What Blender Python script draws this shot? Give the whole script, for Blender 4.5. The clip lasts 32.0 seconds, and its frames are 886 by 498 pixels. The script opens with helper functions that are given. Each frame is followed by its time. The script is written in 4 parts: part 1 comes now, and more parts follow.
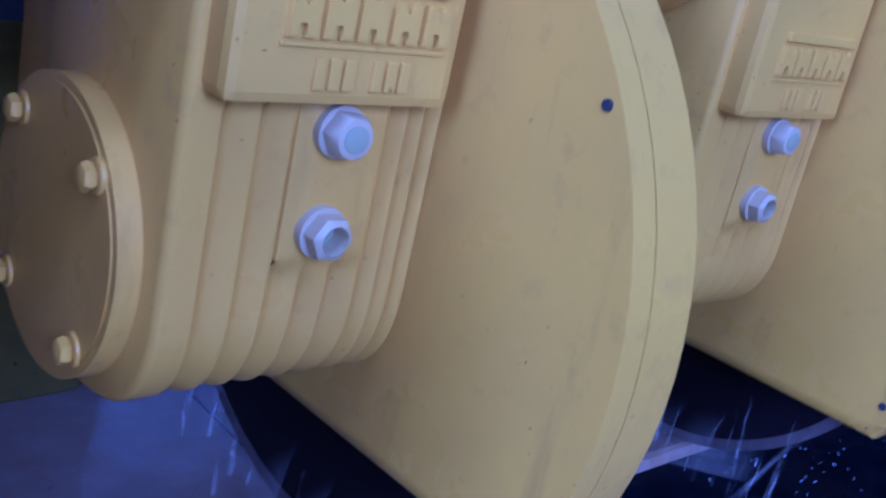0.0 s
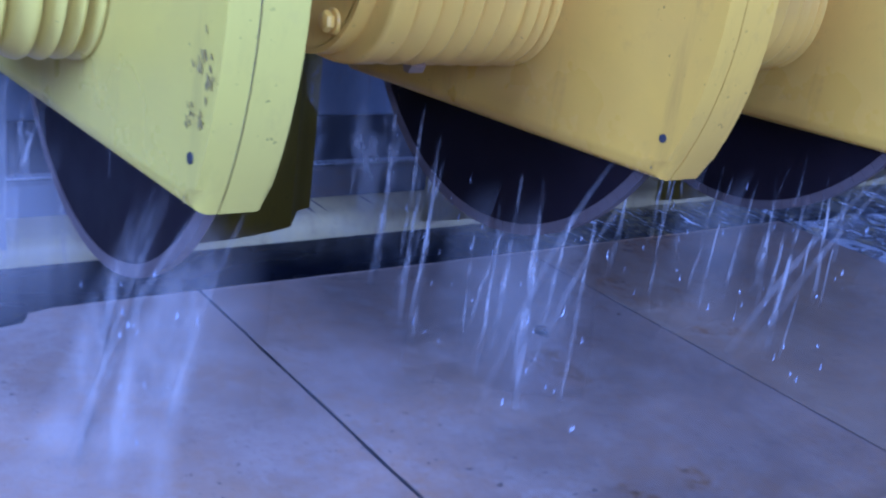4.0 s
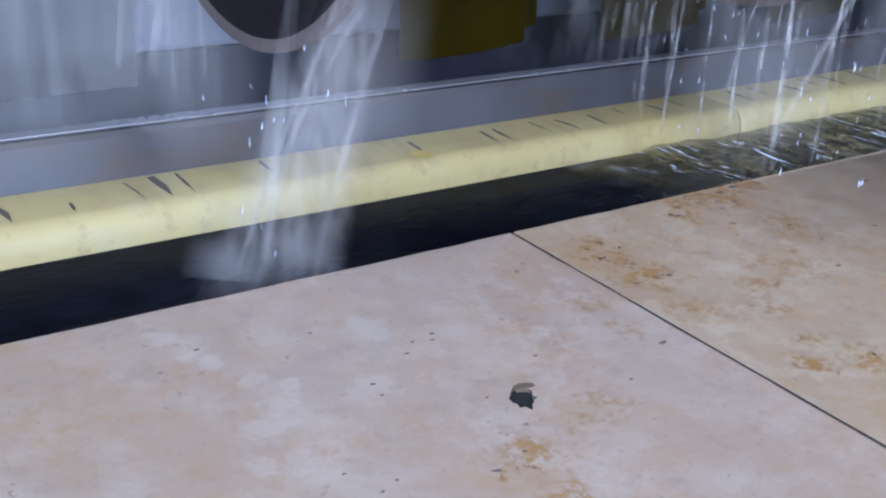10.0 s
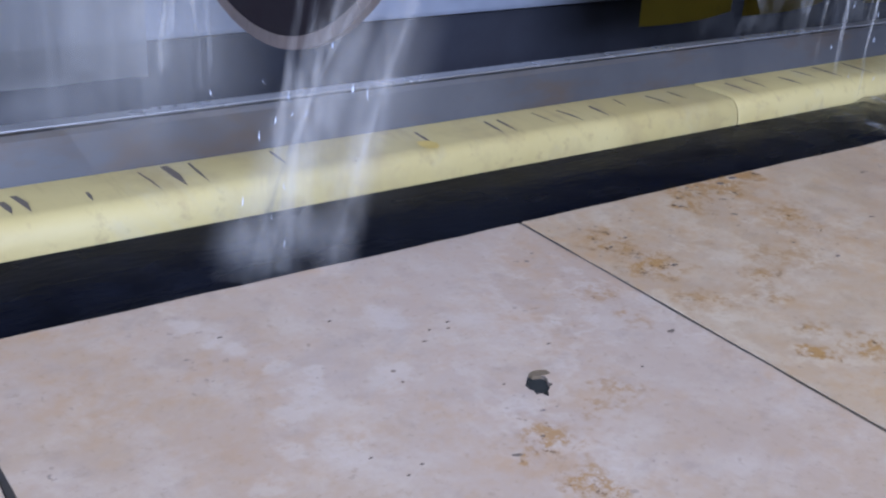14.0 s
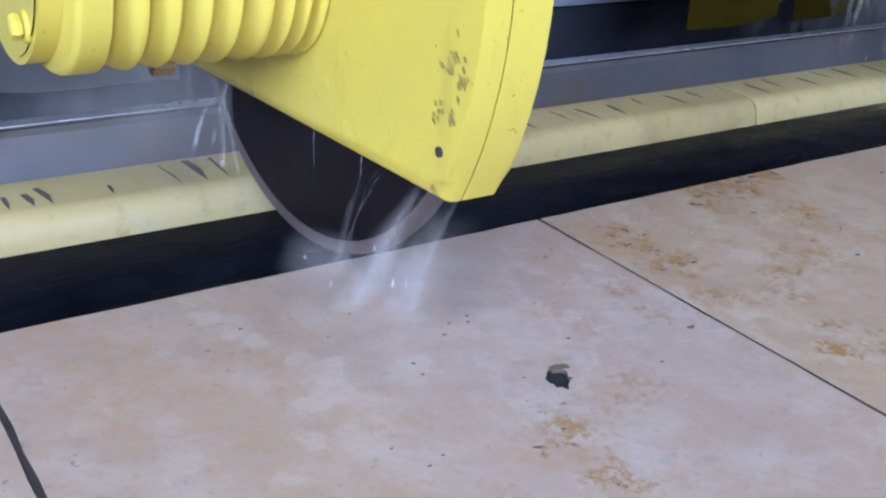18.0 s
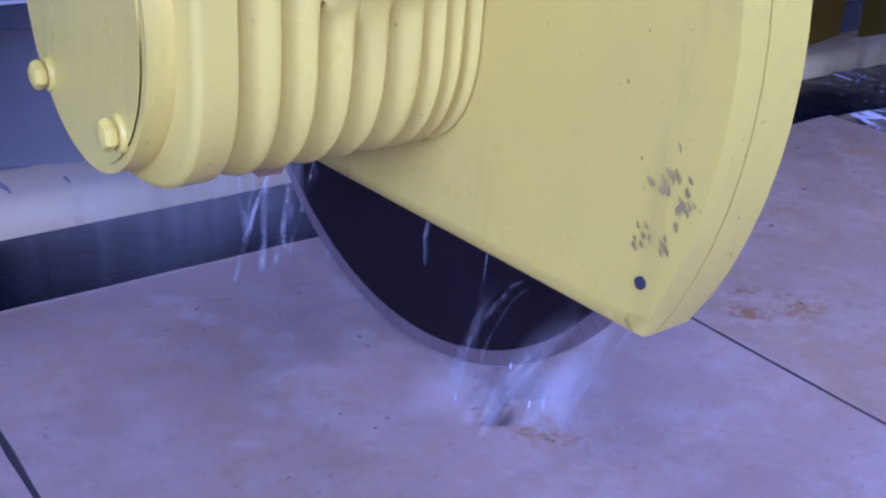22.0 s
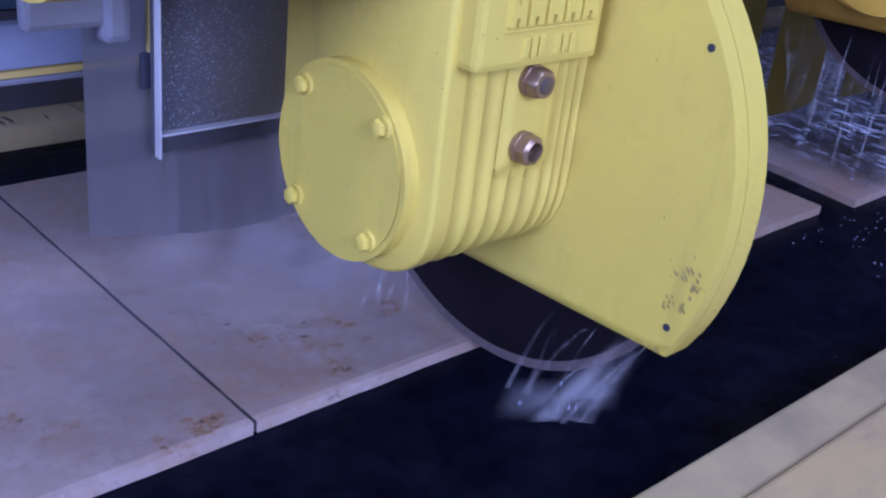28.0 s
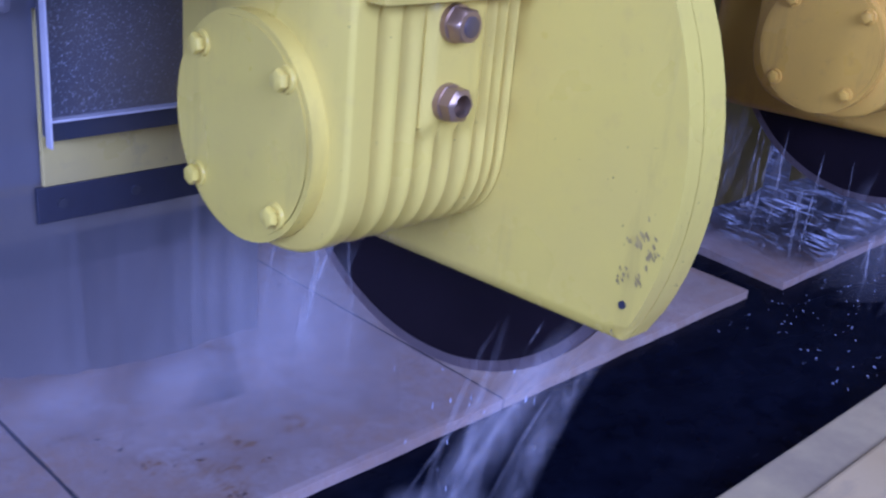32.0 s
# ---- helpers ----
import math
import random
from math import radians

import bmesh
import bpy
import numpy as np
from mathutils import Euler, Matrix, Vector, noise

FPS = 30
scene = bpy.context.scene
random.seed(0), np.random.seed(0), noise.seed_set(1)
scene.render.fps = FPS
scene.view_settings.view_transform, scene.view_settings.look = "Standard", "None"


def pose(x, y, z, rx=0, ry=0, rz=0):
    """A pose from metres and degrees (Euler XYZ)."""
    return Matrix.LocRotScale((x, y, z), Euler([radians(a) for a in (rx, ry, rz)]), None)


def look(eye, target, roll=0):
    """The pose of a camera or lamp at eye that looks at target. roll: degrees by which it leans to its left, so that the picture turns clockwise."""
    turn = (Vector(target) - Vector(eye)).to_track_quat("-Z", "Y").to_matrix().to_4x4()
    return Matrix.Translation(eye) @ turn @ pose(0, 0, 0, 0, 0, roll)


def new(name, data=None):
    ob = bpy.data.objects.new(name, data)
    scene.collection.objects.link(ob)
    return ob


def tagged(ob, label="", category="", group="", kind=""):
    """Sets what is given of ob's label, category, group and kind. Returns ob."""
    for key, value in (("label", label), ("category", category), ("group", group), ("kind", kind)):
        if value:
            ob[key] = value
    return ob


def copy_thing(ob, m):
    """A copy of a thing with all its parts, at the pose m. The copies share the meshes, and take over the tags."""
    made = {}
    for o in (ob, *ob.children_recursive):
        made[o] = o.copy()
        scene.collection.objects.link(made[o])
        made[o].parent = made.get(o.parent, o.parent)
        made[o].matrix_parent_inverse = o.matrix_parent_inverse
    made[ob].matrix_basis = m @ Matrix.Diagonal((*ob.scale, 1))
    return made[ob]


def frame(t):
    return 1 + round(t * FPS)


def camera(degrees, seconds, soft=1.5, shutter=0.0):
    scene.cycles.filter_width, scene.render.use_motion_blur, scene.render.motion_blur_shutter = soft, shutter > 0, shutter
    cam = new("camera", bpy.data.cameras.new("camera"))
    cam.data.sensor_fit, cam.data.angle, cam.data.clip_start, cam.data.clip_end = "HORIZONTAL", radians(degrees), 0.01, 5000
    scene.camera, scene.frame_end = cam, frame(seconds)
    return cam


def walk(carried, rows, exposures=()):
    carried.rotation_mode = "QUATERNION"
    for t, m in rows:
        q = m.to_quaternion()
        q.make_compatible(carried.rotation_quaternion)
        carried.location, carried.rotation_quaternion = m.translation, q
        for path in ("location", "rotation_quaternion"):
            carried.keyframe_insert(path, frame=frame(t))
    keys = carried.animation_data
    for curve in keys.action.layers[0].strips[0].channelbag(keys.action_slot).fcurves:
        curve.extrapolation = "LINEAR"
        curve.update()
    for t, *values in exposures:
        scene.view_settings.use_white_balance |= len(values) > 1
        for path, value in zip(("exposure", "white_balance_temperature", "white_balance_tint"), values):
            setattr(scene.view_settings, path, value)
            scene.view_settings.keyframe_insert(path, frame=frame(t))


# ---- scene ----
U = 0.76            # metres in one plan unit; the plan below is drawn in units of 0.76 m
cam = camera(45.3, 32.0, soft=2.2, shutter=0.5)
PATH = [
    (0.0, -0.4360, -1.0658, 0.4600, 70.61, -11.91, -40.09),
    (0.5, -0.4641, -1.0654, 0.4306, 71.31, -8.97, -40.80),
    (1.0, -0.4975, -1.0595, 0.4194, 71.43, -8.66, -41.27),
    (1.5, -0.5297, -1.0448, 0.4566, 70.22, -9.56, -42.75),
    (2.0, -0.5981, -1.0443, 0.4854, 68.29, -10.32, -41.88),
    (2.5, -0.6819, -1.0860, 0.4787, 67.50, -7.99, -37.78),
    (3.0, -0.8076, -1.1173, 0.4907, 68.16, -7.76, -36.27),
    (3.5, -0.9128, -1.0384, 0.4464, 69.81, -8.92, -36.69),
    (5.5, -0.7629, -0.8811, 0.4850, 70.89, -1.56, -29.56),
    (6.0, -0.6905, -0.7728, 0.4181, 68.89, -3.28, -34.09),
    (6.5, -0.5852, -0.6823, 0.3692, 63.69, -5.79, -38.66),
    (7.0, -0.5404, -0.6320, 0.3452, 63.98, -5.92, -34.97),
    (7.5, -0.5224, -0.6279, 0.3466, 65.17, -5.71, -31.85),
    (8.0, -0.5098, -0.6238, 0.3364, 64.67, -5.24, -32.11),
    (8.5, -0.5041, -0.6258, 0.3357, 65.91, -4.23, -32.45),
    (9.0, -0.5081, -0.6278, 0.3341, 66.54, -3.74, -33.24),
    (9.5, -0.5135, -0.6308, 0.3345, 66.56, -3.30, -33.75),
    (10.0, -0.5115, -0.6345, 0.3349, 66.50, -2.80, -33.67),
    (10.5, -0.5135, -0.6365, 0.3375, 66.41, -2.62, -33.81),
    (11.0, -0.5158, -0.6371, 0.3395, 66.27, -2.67, -33.86),
    (11.5, -0.5189, -0.6359, 0.3406, 66.01, -2.75, -34.10),
    (12.0, -0.5261, -0.6335, 0.3409, 65.80, -2.96, -34.43),
    (12.5, -0.5283, -0.6341, 0.3400, 65.69, -3.10, -34.37),
    (13.0, -0.5339, -0.6339, 0.3395, 65.78, -3.27, -34.46),
    (13.5, -0.5349, -0.6354, 0.3410, 65.83, -3.22, -34.38),
    (14.0, -0.5390, -0.6352, 0.3455, 65.69, -3.31, -34.41),
    (14.5, -0.5436, -0.6345, 0.3505, 65.50, -3.40, -34.48),
    (15.0, -0.5422, -0.6361, 0.3513, 65.44, -3.35, -34.19),
    (15.5, -0.5434, -0.6354, 0.3479, 65.62, -3.31, -34.10),
    (17.5, -0.5446, -0.6320, 0.3386, 65.89, -3.65, -33.66),
    (18.0, -0.5460, -0.6354, 0.3394, 65.86, -3.48, -33.65),
    (18.5, -0.5456, -0.6369, 0.3377, 65.88, -3.44, -33.62),
    (19.0, -0.5458, -0.6400, 0.3360, 65.91, -3.39, -33.56),
    (19.5, -0.5444, -0.6415, 0.3362, 65.80, -3.28, -33.49),
    (20.0, -0.5451, -0.6413, 0.3381, 65.55, -3.39, -33.64),
    (20.5, -0.5438, -0.6404, 0.3385, 65.41, -3.27, -33.77),
    (21.0, -0.5421, -0.6390, 0.3399, 65.21, -3.21, -34.08),
    (21.5, -0.5520, -0.6492, 0.3529, 64.41, -3.25, -35.06),
    (22.0, -0.5689, -0.6791, 0.3634, 64.85, -3.33, -36.63),
    (22.5, -0.5949, -0.7307, 0.4062, 64.23, -2.76, -38.45),
    (23.0, -0.6299, -0.7980, 0.4529, 64.42, -3.63, -39.33),
    (23.5, -0.6693, -0.8878, 0.4757, 65.15, -3.45, -39.79),
    (24.0, -0.7116, -0.9975, 0.4651, 66.16, -4.10, -39.69),
    (24.5, -0.7716, -1.0858, 0.4778, 66.09, -4.71, -41.22),
    (26.5, -0.8577, -1.2529, 0.5597, 64.18, -5.12, -40.93),
    (27.0, -0.8745, -1.2555, 0.5634, 64.24, -5.50, -41.26),
    (27.5, -0.8896, -1.2565, 0.5642, 64.32, -5.86, -41.57),
    (28.0, -0.9020, -1.2462, 0.5602, 64.38, -6.12, -42.15),
    (28.5, -0.9152, -1.2366, 0.5578, 64.47, -6.34, -42.88),
    (29.0, -0.9169, -1.2278, 0.5521, 64.61, -6.37, -43.13),
    (29.5, -0.9126, -1.2243, 0.5446, 64.83, -6.23, -43.26),
    (30.0, -0.9016, -1.2229, 0.5482, 64.76, -5.77, -43.45),
    (30.5, -0.8900, -1.2237, 0.5610, 64.71, -5.34, -43.83),
    (31.0, -0.9046, -1.2218, 0.5594, 67.01, -6.91, -45.41),
    (31.5, -0.8811, -1.2441, 0.5774, 67.85, -6.02, -45.63),
    (32.0, -0.8186, -1.2622, 0.5973, 68.08, -4.88, -44.23),
]

EXPOSURES = [
    (0.0, -0.25, 3590, 54), (1.0, 0.15, 3530, 49), (2.0, 0.15, 3700, 44), (3.0, 0.3, 3850, 38), (3.5, 0.3, 3850, 38), (5.5, 0.3, 4100, 36), (6.0, 0.38, 4220, 40),
    (6.5, 0.7, 5100, 22), (8.0, 0.82, 5150, 20), (9.0, 0.85, 5200, 16), (10.0, 0.92, 5300, 17), (11.0, 0.9, 5200, 19), (13.0, 0.84, 5200, 19), (15.5, 0.94, 5800, 22), (17.5, 0.88, 5350, 17), (18.5, 0.85, 5200, 25), (20.0, 0.76, 5150, 32), (21.0, 0.58, 4800, 40), (22.0, 0.30, 4350, 60),
    (23.0, 0.12, 4190, 68), (24.5, 0.12, 4350, 62), (26.5, 0.05, 4420, 54), (28.0, 0.04, 4640, 51), (30.0, 0.0, 4750, 46), (31.0, 0.02, 4520, 50), (32.0, 0.0, 4380, 56)]
walk(cam, [(t, pose(x, y, z, rx, ry, rz)) for t, x, y, z, rx, ry, rz in PATH], EXPOSURES)

# ---------------------------------------------------------------- light
world = bpy.data.worlds.new("hall_air")
world.use_nodes = True
scene.world = world
sky = world.node_tree.nodes.new("ShaderNodeTexSky")
sky.sky_type, sky.sun_disc, sky.sun_elevation, sky.sun_rotation = "NISHITA", False, radians(35), radians(200)
world.node_tree.links.new(sky.outputs[0], world.node_tree.nodes["Background"].inputs[0])
world.node_tree.nodes["Background"].inputs[1].default_value = 0.12


def area(name, place, target, sx, sy, watts, colour):
    d = bpy.data.lights.new(name, "AREA")
    d.shape, d.size, d.size_y, d.energy, d.color = "RECTANGLE", sx, sy, watts, colour
    ob = new(name, d)
    ob.matrix_world = look(place, target)
    return ob


# Unseen tube lamps, added to light the slabs from above.
LAMPS = [((-1.4, -1.5, 3.017), 24), ((1.3, -1.5, 3.017), 10), ((0.2, 1.6, 3.017), 6)]
for place, watts in LAMPS:
    area("added_tube_light", (place[0], place[1], place[2] - 0.06), (place[0], place[1], 0), 1.5, 0.25, watts, (0.76, 0.84, 1.0))
# Added area lights from west, south and rear; their windows are made up.
area("west_added_daylight", (-4.9, -2.2, 1.75), (0, -0.6, 0.2), 1.7, 1.5, 160, (0.68, 0.79, 1.0))
area("south_added_daylight", (-1.0, -4.1, 1.8), (-0.2, -0.4, 0.2), 2.4, 1.2, 120, (0.68, 0.79, 1.0))
area("rear_added_daylight", (1.6, 3.72, 2.3), (0.6, -0.3, 0.0), 3.6, 1.1, 14, (0.68, 0.79, 1.0))


# ---------------------------------------------------------------- materials
class Mat:
    """A node material, put together step by step."""

    def __init__(self, name, rough=0.6, metal=0.0, spec=0.5):
        self.m = bpy.data.materials.new(name)
        self.m.use_nodes = True
        self.t = self.m.node_tree
        self.b = self.t.nodes["Principled BSDF"]
        self.b.inputs["Roughness"].default_value = rough
        self.b.inputs["Metallic"].default_value = metal
        self.b.inputs["Specular IOR Level"].default_value = spec
        geo = self.t.nodes.new("ShaderNodeTexCoord")
        self.co = geo.outputs["Object"]

    def node(self, kind, **inputs):
        n = self.t.nodes.new(kind)
        for key, v in inputs.items():
            s = n.inputs[key.replace("_", " ")]
            if hasattr(v, "is_output"):
                self.t.links.new(v, s)
            else:
                s.default_value = v
        return n

    def world_space(self):
        self.co = self.t.nodes.new("ShaderNodeNewGeometry").outputs["Position"]
        return self

    def noise(self, scale, detail=4.0, rough=0.6, stretch=None, distortion=0.0):
        co = self.co
        if stretch:
            mp = self.node("ShaderNodeMapping", Vector=co, Scale=stretch)
            co = mp.outputs[0]
        return self.node("ShaderNodeTexNoise", Vector=co, Scale=scale, Detail=detail, Roughness=rough, Distortion=distortion).outputs[0]

    def ramp(self, value, *stops):
        r = self.t.nodes.new("ShaderNodeValToRGB")
        self.t.links.new(value, r.inputs[0])
        e = r.color_ramp.elements
        while len(e) < len(stops):
            e.new(0.5)
        for k, (at, col) in zip(e, stops):
            k.position, k.color = at, (*col, 1) if len(col) == 3 else col
        return r.outputs[0]

    def mix(self, fac, a, b, mode="MIX"):
        n = self.t.nodes.new("ShaderNodeMix")
        n.data_type, n.blend_type = "RGBA", mode
        for s, v in ((n.inputs[0], fac), (n.inputs[6], a), (n.inputs[7], b)):
            if hasattr(v, "is_output"):
                self.t.links.new(v, s)
            else:
                s.default_value = v if isinstance(v, float) else (*v, 1)
        return n.outputs[2]

    def math(self, op, a, b=0.0, c=0.0):
        n = self.t.nodes.new("ShaderNodeMath")
        n.operation = op
        for s, v in zip(n.inputs, (a, b, c)):
            if hasattr(v, "is_output"):
                self.t.links.new(v, s)
            else:
                s.default_value = v
        return n.outputs[0]

    def colour(self, v):
        self.t.links.new(v, self.b.inputs["Base Color"])
        return self

    def rough(self, v):
        self.t.links.new(v, self.b.inputs["Roughness"])
        return self

    def bump(self, value, strength=0.3, distance=0.002):
        n = self.node("ShaderNodeBump", Strength=strength, Distance=distance, Height=value)
        self.t.links.new(n.outputs[0], self.b.inputs["Normal"])
        return self


def g(v):
    return (v, v, v)


def painted(name, base, worn, dirt):
    m = Mat(name, 0.4, 0.0, 0.32)
    n1, n2, n3 = m.noise(9.0), m.noise(45.0, 6), m.noise(3.0, 3)
    col = m.mix(m.ramp(n1, (0.35, g(0)), (0.7, g(1))), base, worn)
    col = m.mix(m.ramp(n3, (0.42, g(0)), (0.72, g(0.5))), col, dirt)
    col = m.mix(m.ramp(n2, (0.58, g(0)), (0.74, g(0.4))), col, dirt)
    streak = m.noise(26.0, 6, 0.7, (1.0, 1.0, 0.16))
    col = m.mix(m.ramp(streak, (0.56, g(0)), (0.72, g(0.4))), col, tuple(0.75 * v for v in dirt))
    speck = m.noise(160.0, 3, 0.5)
    col = m.mix(m.math("MULTIPLY", m.ramp(speck, (0.70, g(0)), (0.74, g(0.7))), m.ramp(n1, (0.45, g(0)), (0.6, g(1)))), col, tuple(0.3 * v for v in dirt))
    m.colour(col).rough(m.ramp(n1, (0.3, g(0.24)), (0.75, g(0.40))))
    return m.bump(n2, 0.12, 0.001).m


YELLOW = painted("yellow_enamel", (0.67, 0.535, 0.066), (0.64, 0.505, 0.07), (0.56, 0.425, 0.075))
ORANGE = painted("old_yellow_enamel", (0.70, 0.42, 0.036), (0.64, 0.385, 0.040), (0.47, 0.275, 0.045))
FLAP = painted("yellow_flap_rubber", (0.56, 0.46, 0.12), (0.46, 0.38, 0.12), (0.28, 0.24, 0.12))


def travertine(name, tone):
    m = Mat(name, 0.45).world_space()
    big, mid, fine = m.noise(3.5, 6), m.noise(19.0, 9, 0.7), m.noise(150.0, 3)
    cloud, vein = m.noise(9.0, 8, 0.68), m.noise(34.0, 7, 0.7)
    col = m.ramp(big, (0.3, (0.382, 0.287, 0.202)), (0.5, (0.411, 0.321, 0.235)), (0.7, (0.374, 0.279, 0.196)))
    col = m.mix(m.ramp(cloud, (0.47, g(0)), (0.66, g(0.65))), col, (0.382, 0.276, 0.166))
    col = m.mix(m.ramp(mid, (0.47, g(0)), (0.64, g(0.5))), col, (0.50, 0.425, 0.335))
    col = m.mix(m.ramp(vein, (0.54, g(0)), (0.68, g(0.45))), col, (0.29, 0.225, 0.165))
    smudge = m.noise(13.0, 7, 0.72, (1.0, 1.6, 1.0), 0.8)
    col = m.mix(m.ramp(smudge, (0.55, g(0)), (0.68, g(0.28))), col, (0.27, 0.225, 0.18))
    wisp = m.node("ShaderNodeTexNoise", Vector=m.co, Scale=4.0, Detail=6.0, Roughness=0.7).outputs[0]
    wisp = m.math("ABSOLUTE", m.math("SUBTRACT", wisp, 0.52))
    col = m.mix(m.math("MULTIPLY", m.ramp(wisp, (0.0, g(1)), (0.03, g(0))), m.ramp(big, (0.45, g(0)), (0.6, g(0.4)))), col, (0.58, 0.515, 0.42))
    col = m.mix(m.ramp(fine, (0.60, g(0)), (0.70, g(0.4))), col, (0.264, 0.196, 0.122))
    tint = m.math("MULTIPLY", m.ramp(m.noise(6.0, 5, 0.7), (0.42, g(0)), (0.66, g(0.65))), m.ramp(m.noise(48.0, 5, 0.75), (0.40, g(0.2)), (0.62, g(1))))
    col = m.mix(tint, col, (0.40, 0.245, 0.11))
    # rust-coloured patches where iron came out of the stone
    warp = m.node("ShaderNodeTexNoise", Vector=m.co, Scale=34.0, Detail=6.0).outputs[1]
    pos = m.node("ShaderNodeVectorMath", Vector=m.co)
    off = m.node("ShaderNodeVectorMath", Vector=warp)
    off.operation = "SCALE"
    off.inputs["Scale"].default_value = 0.05
    pos.operation = "ADD"
    m.t.links.new(off.outputs[0], pos.inputs[1])
    blot = m.noise(75.0, 6, 0.8)
    # pale calcite streaks
    pale = None
    for x, y, r in PALE:
        d = m.node("ShaderNodeVectorMath", Vector=pos.outputs[0])
        d.operation = "DISTANCE"
        d.inputs[1].default_value = (x * U + 0.025, y * U + 0.025, 0.025)
        k = m.math("MAXIMUM", m.math("SUBTRACT", 1.0, m.math("DIVIDE", d.outputs["Value"], r * U)), 0.0)
        pale = k if pale is None else m.math("MAXIMUM", pale, k)
    pale = m.math("MINIMUM", m.math("MULTIPLY", pale, m.ramp(m.noise(55.0, 5, 0.75), (0.36, g(0)), (0.62, g(1.2)))), 0.32)
    col = m.mix(pale, col, (0.54, 0.48, 0.40))
    mask = None
    for x, y, r, s in STAINS:
        d = m.node("ShaderNodeVectorMath", Vector=pos.outputs[0])
        d.operation = "DISTANCE"
        d.inputs[1].default_value = (x * U + 0.025, y * U + 0.025, 0.025)
        k = m.math("MULTIPLY", m.math("SUBTRACT", 1.0, m.math("DIVIDE", d.outputs["Value"], r * U)), 0.64 * s)
        k = m.math("MAXIMUM", k, 0.0)
        mask = k if mask is None else m.math("MAXIMUM", mask, k)
    mask = m.math("MULTIPLY", mask, m.ramp(blot, (0.47, g(0)), (0.57, g(1.7))))
    mask = m.math("MINIMUM", mask, 0.85)
    col = m.mix(mask, col, (0.31, 0.17, 0.05))
    dark = m.math("MULTIPLY", m.math("MULTIPLY", mask, mask), m.ramp(m.noise(70.0, 4), (0.55, g(0)), (0.62, g(1.2))))
    col = m.mix(m.math("MINIMUM", dark, 0.9), col, (0.05, 0.025, 0.012))
    # fine dark specks, in clusters
    speck = m.noise(105.0, 3, 0.5)
    pm = m.math("MULTIPLY", m.ramp(speck, (0.655, g(0)), (0.70, g(1))), m.ramp(m.noise(7.0, 3), (0.48, g(0)), (0.62, g(0.75))))
    col = m.mix(pm, col, (0.09, 0.07, 0.055))
    col = m.mix(1.0, col, tone, "MULTIPLY")
    m.colour(col).rough(m.ramp(mid, (0.3, g(0.32)), (0.7, g(0.55))))
    return m.bump(m.math("SUBTRACT", mid, pm), 0.15, 0.002).m


# plan units: x, y, radius
PALE = [(-0.413, -0.050, 0.018), (-0.402, -0.080, 0.016), (-0.391, -0.109, 0.018), (-0.376, -0.156, 0.016), (-0.355, -0.176, 0.018), (-0.373, -0.198, 0.018), (-0.391, -0.221, 0.022), (-0.42, -0.254, 0.018), (-0.453, -0.288, 0.022), (-0.379, -0.278, 0.026), (-0.25, -0.12, 0.03), (-0.30, -0.21, 0.025)]
# plan units: x, y, radius, strength
STAINS = [(0.055, -0.085, 0.05, 1.6), (0.053, -0.15, 0.05, 1.5), (0.077, -0.163, 0.02, 2.2), (0.037, -0.239, 0.04, 1.0), (0.30, -0.014, 0.05, 5.0), (0.36, -0.006, 0.03, 5.0), (0.25, -0.02, 0.04, 3.0), (0.215, -0.056, 0.03, 1.8), (0.057, -0.364, 0.02, 4.0), (0.108, -0.366, 0.035, 1.6),
          (0.143, -0.225, 0.03, 1.1), (0.112, -0.259, 0.03, 1.0), (0.093, -0.32, 0.025, 1.0), (-0.239, -0.345, 0.03, 1.6), (-0.254, -0.399, 0.03, 1.9), (-0.277, -0.347, 0.012, 3.0), (-0.147, -0.318, 0.035, 1.0), (-0.183, -0.331, 0.025, 0.9), (-0.041, -0.171, 0.03, 1.1), (-0.048, -0.227, 0.025, 0.9), (0.2, -0.2, 0.06, 0.8), (0.3, -0.13, 0.05, 0.9),
          (-0.376, -0.646, 0.025, 2.2), (-0.378, -0.699, 0.02, 1.6), (-0.446, -0.739, 0.03, 1.8), (-0.442, -0.66, 0.015, 1.6), (-0.496, -0.625, 0.02, 1.4), (-0.29, -0.652, 0.03, 1.3), (-0.649, -0.753, 0.028, 3.2), (-0.704, -0.768, 0.02, 1.4), (-0.786, -0.676, 0.028, 1.5), (-0.831, -0.632, 0.028, 1.7), (0.19, -0.60, 0.03, 1.6), (-0.42, -0.69, 0.03, 0.9)]
STONE = travertine("travertine", (1.0, 0.985, 1.0))
WARM_STONE = travertine("yellowish_travertine", (1.0, 0.965, 0.87))


def rubber():
    m = Mat("wet_black_rubber", 0.22, 0.0, 0.025)
    m.world_space()
    n, w = m.noise(30.0, 5), m.noise(7.0, 3, 0.5, (1, 2.4, 1))
    m.colour(m.ramp(n, (0.3, (0.002, 0.0025, 0.005)), (0.7, (0.006, 0.007, 0.012))))
    m.rough(m.ramp(w, (0.4, g(0.12)), (0.7, g(0.42))))
    return m.bump(m.noise(60.0, 4, 0.6, (1, 2.5, 1)), 0.25, 0.002).m


RUBBER = rubber()


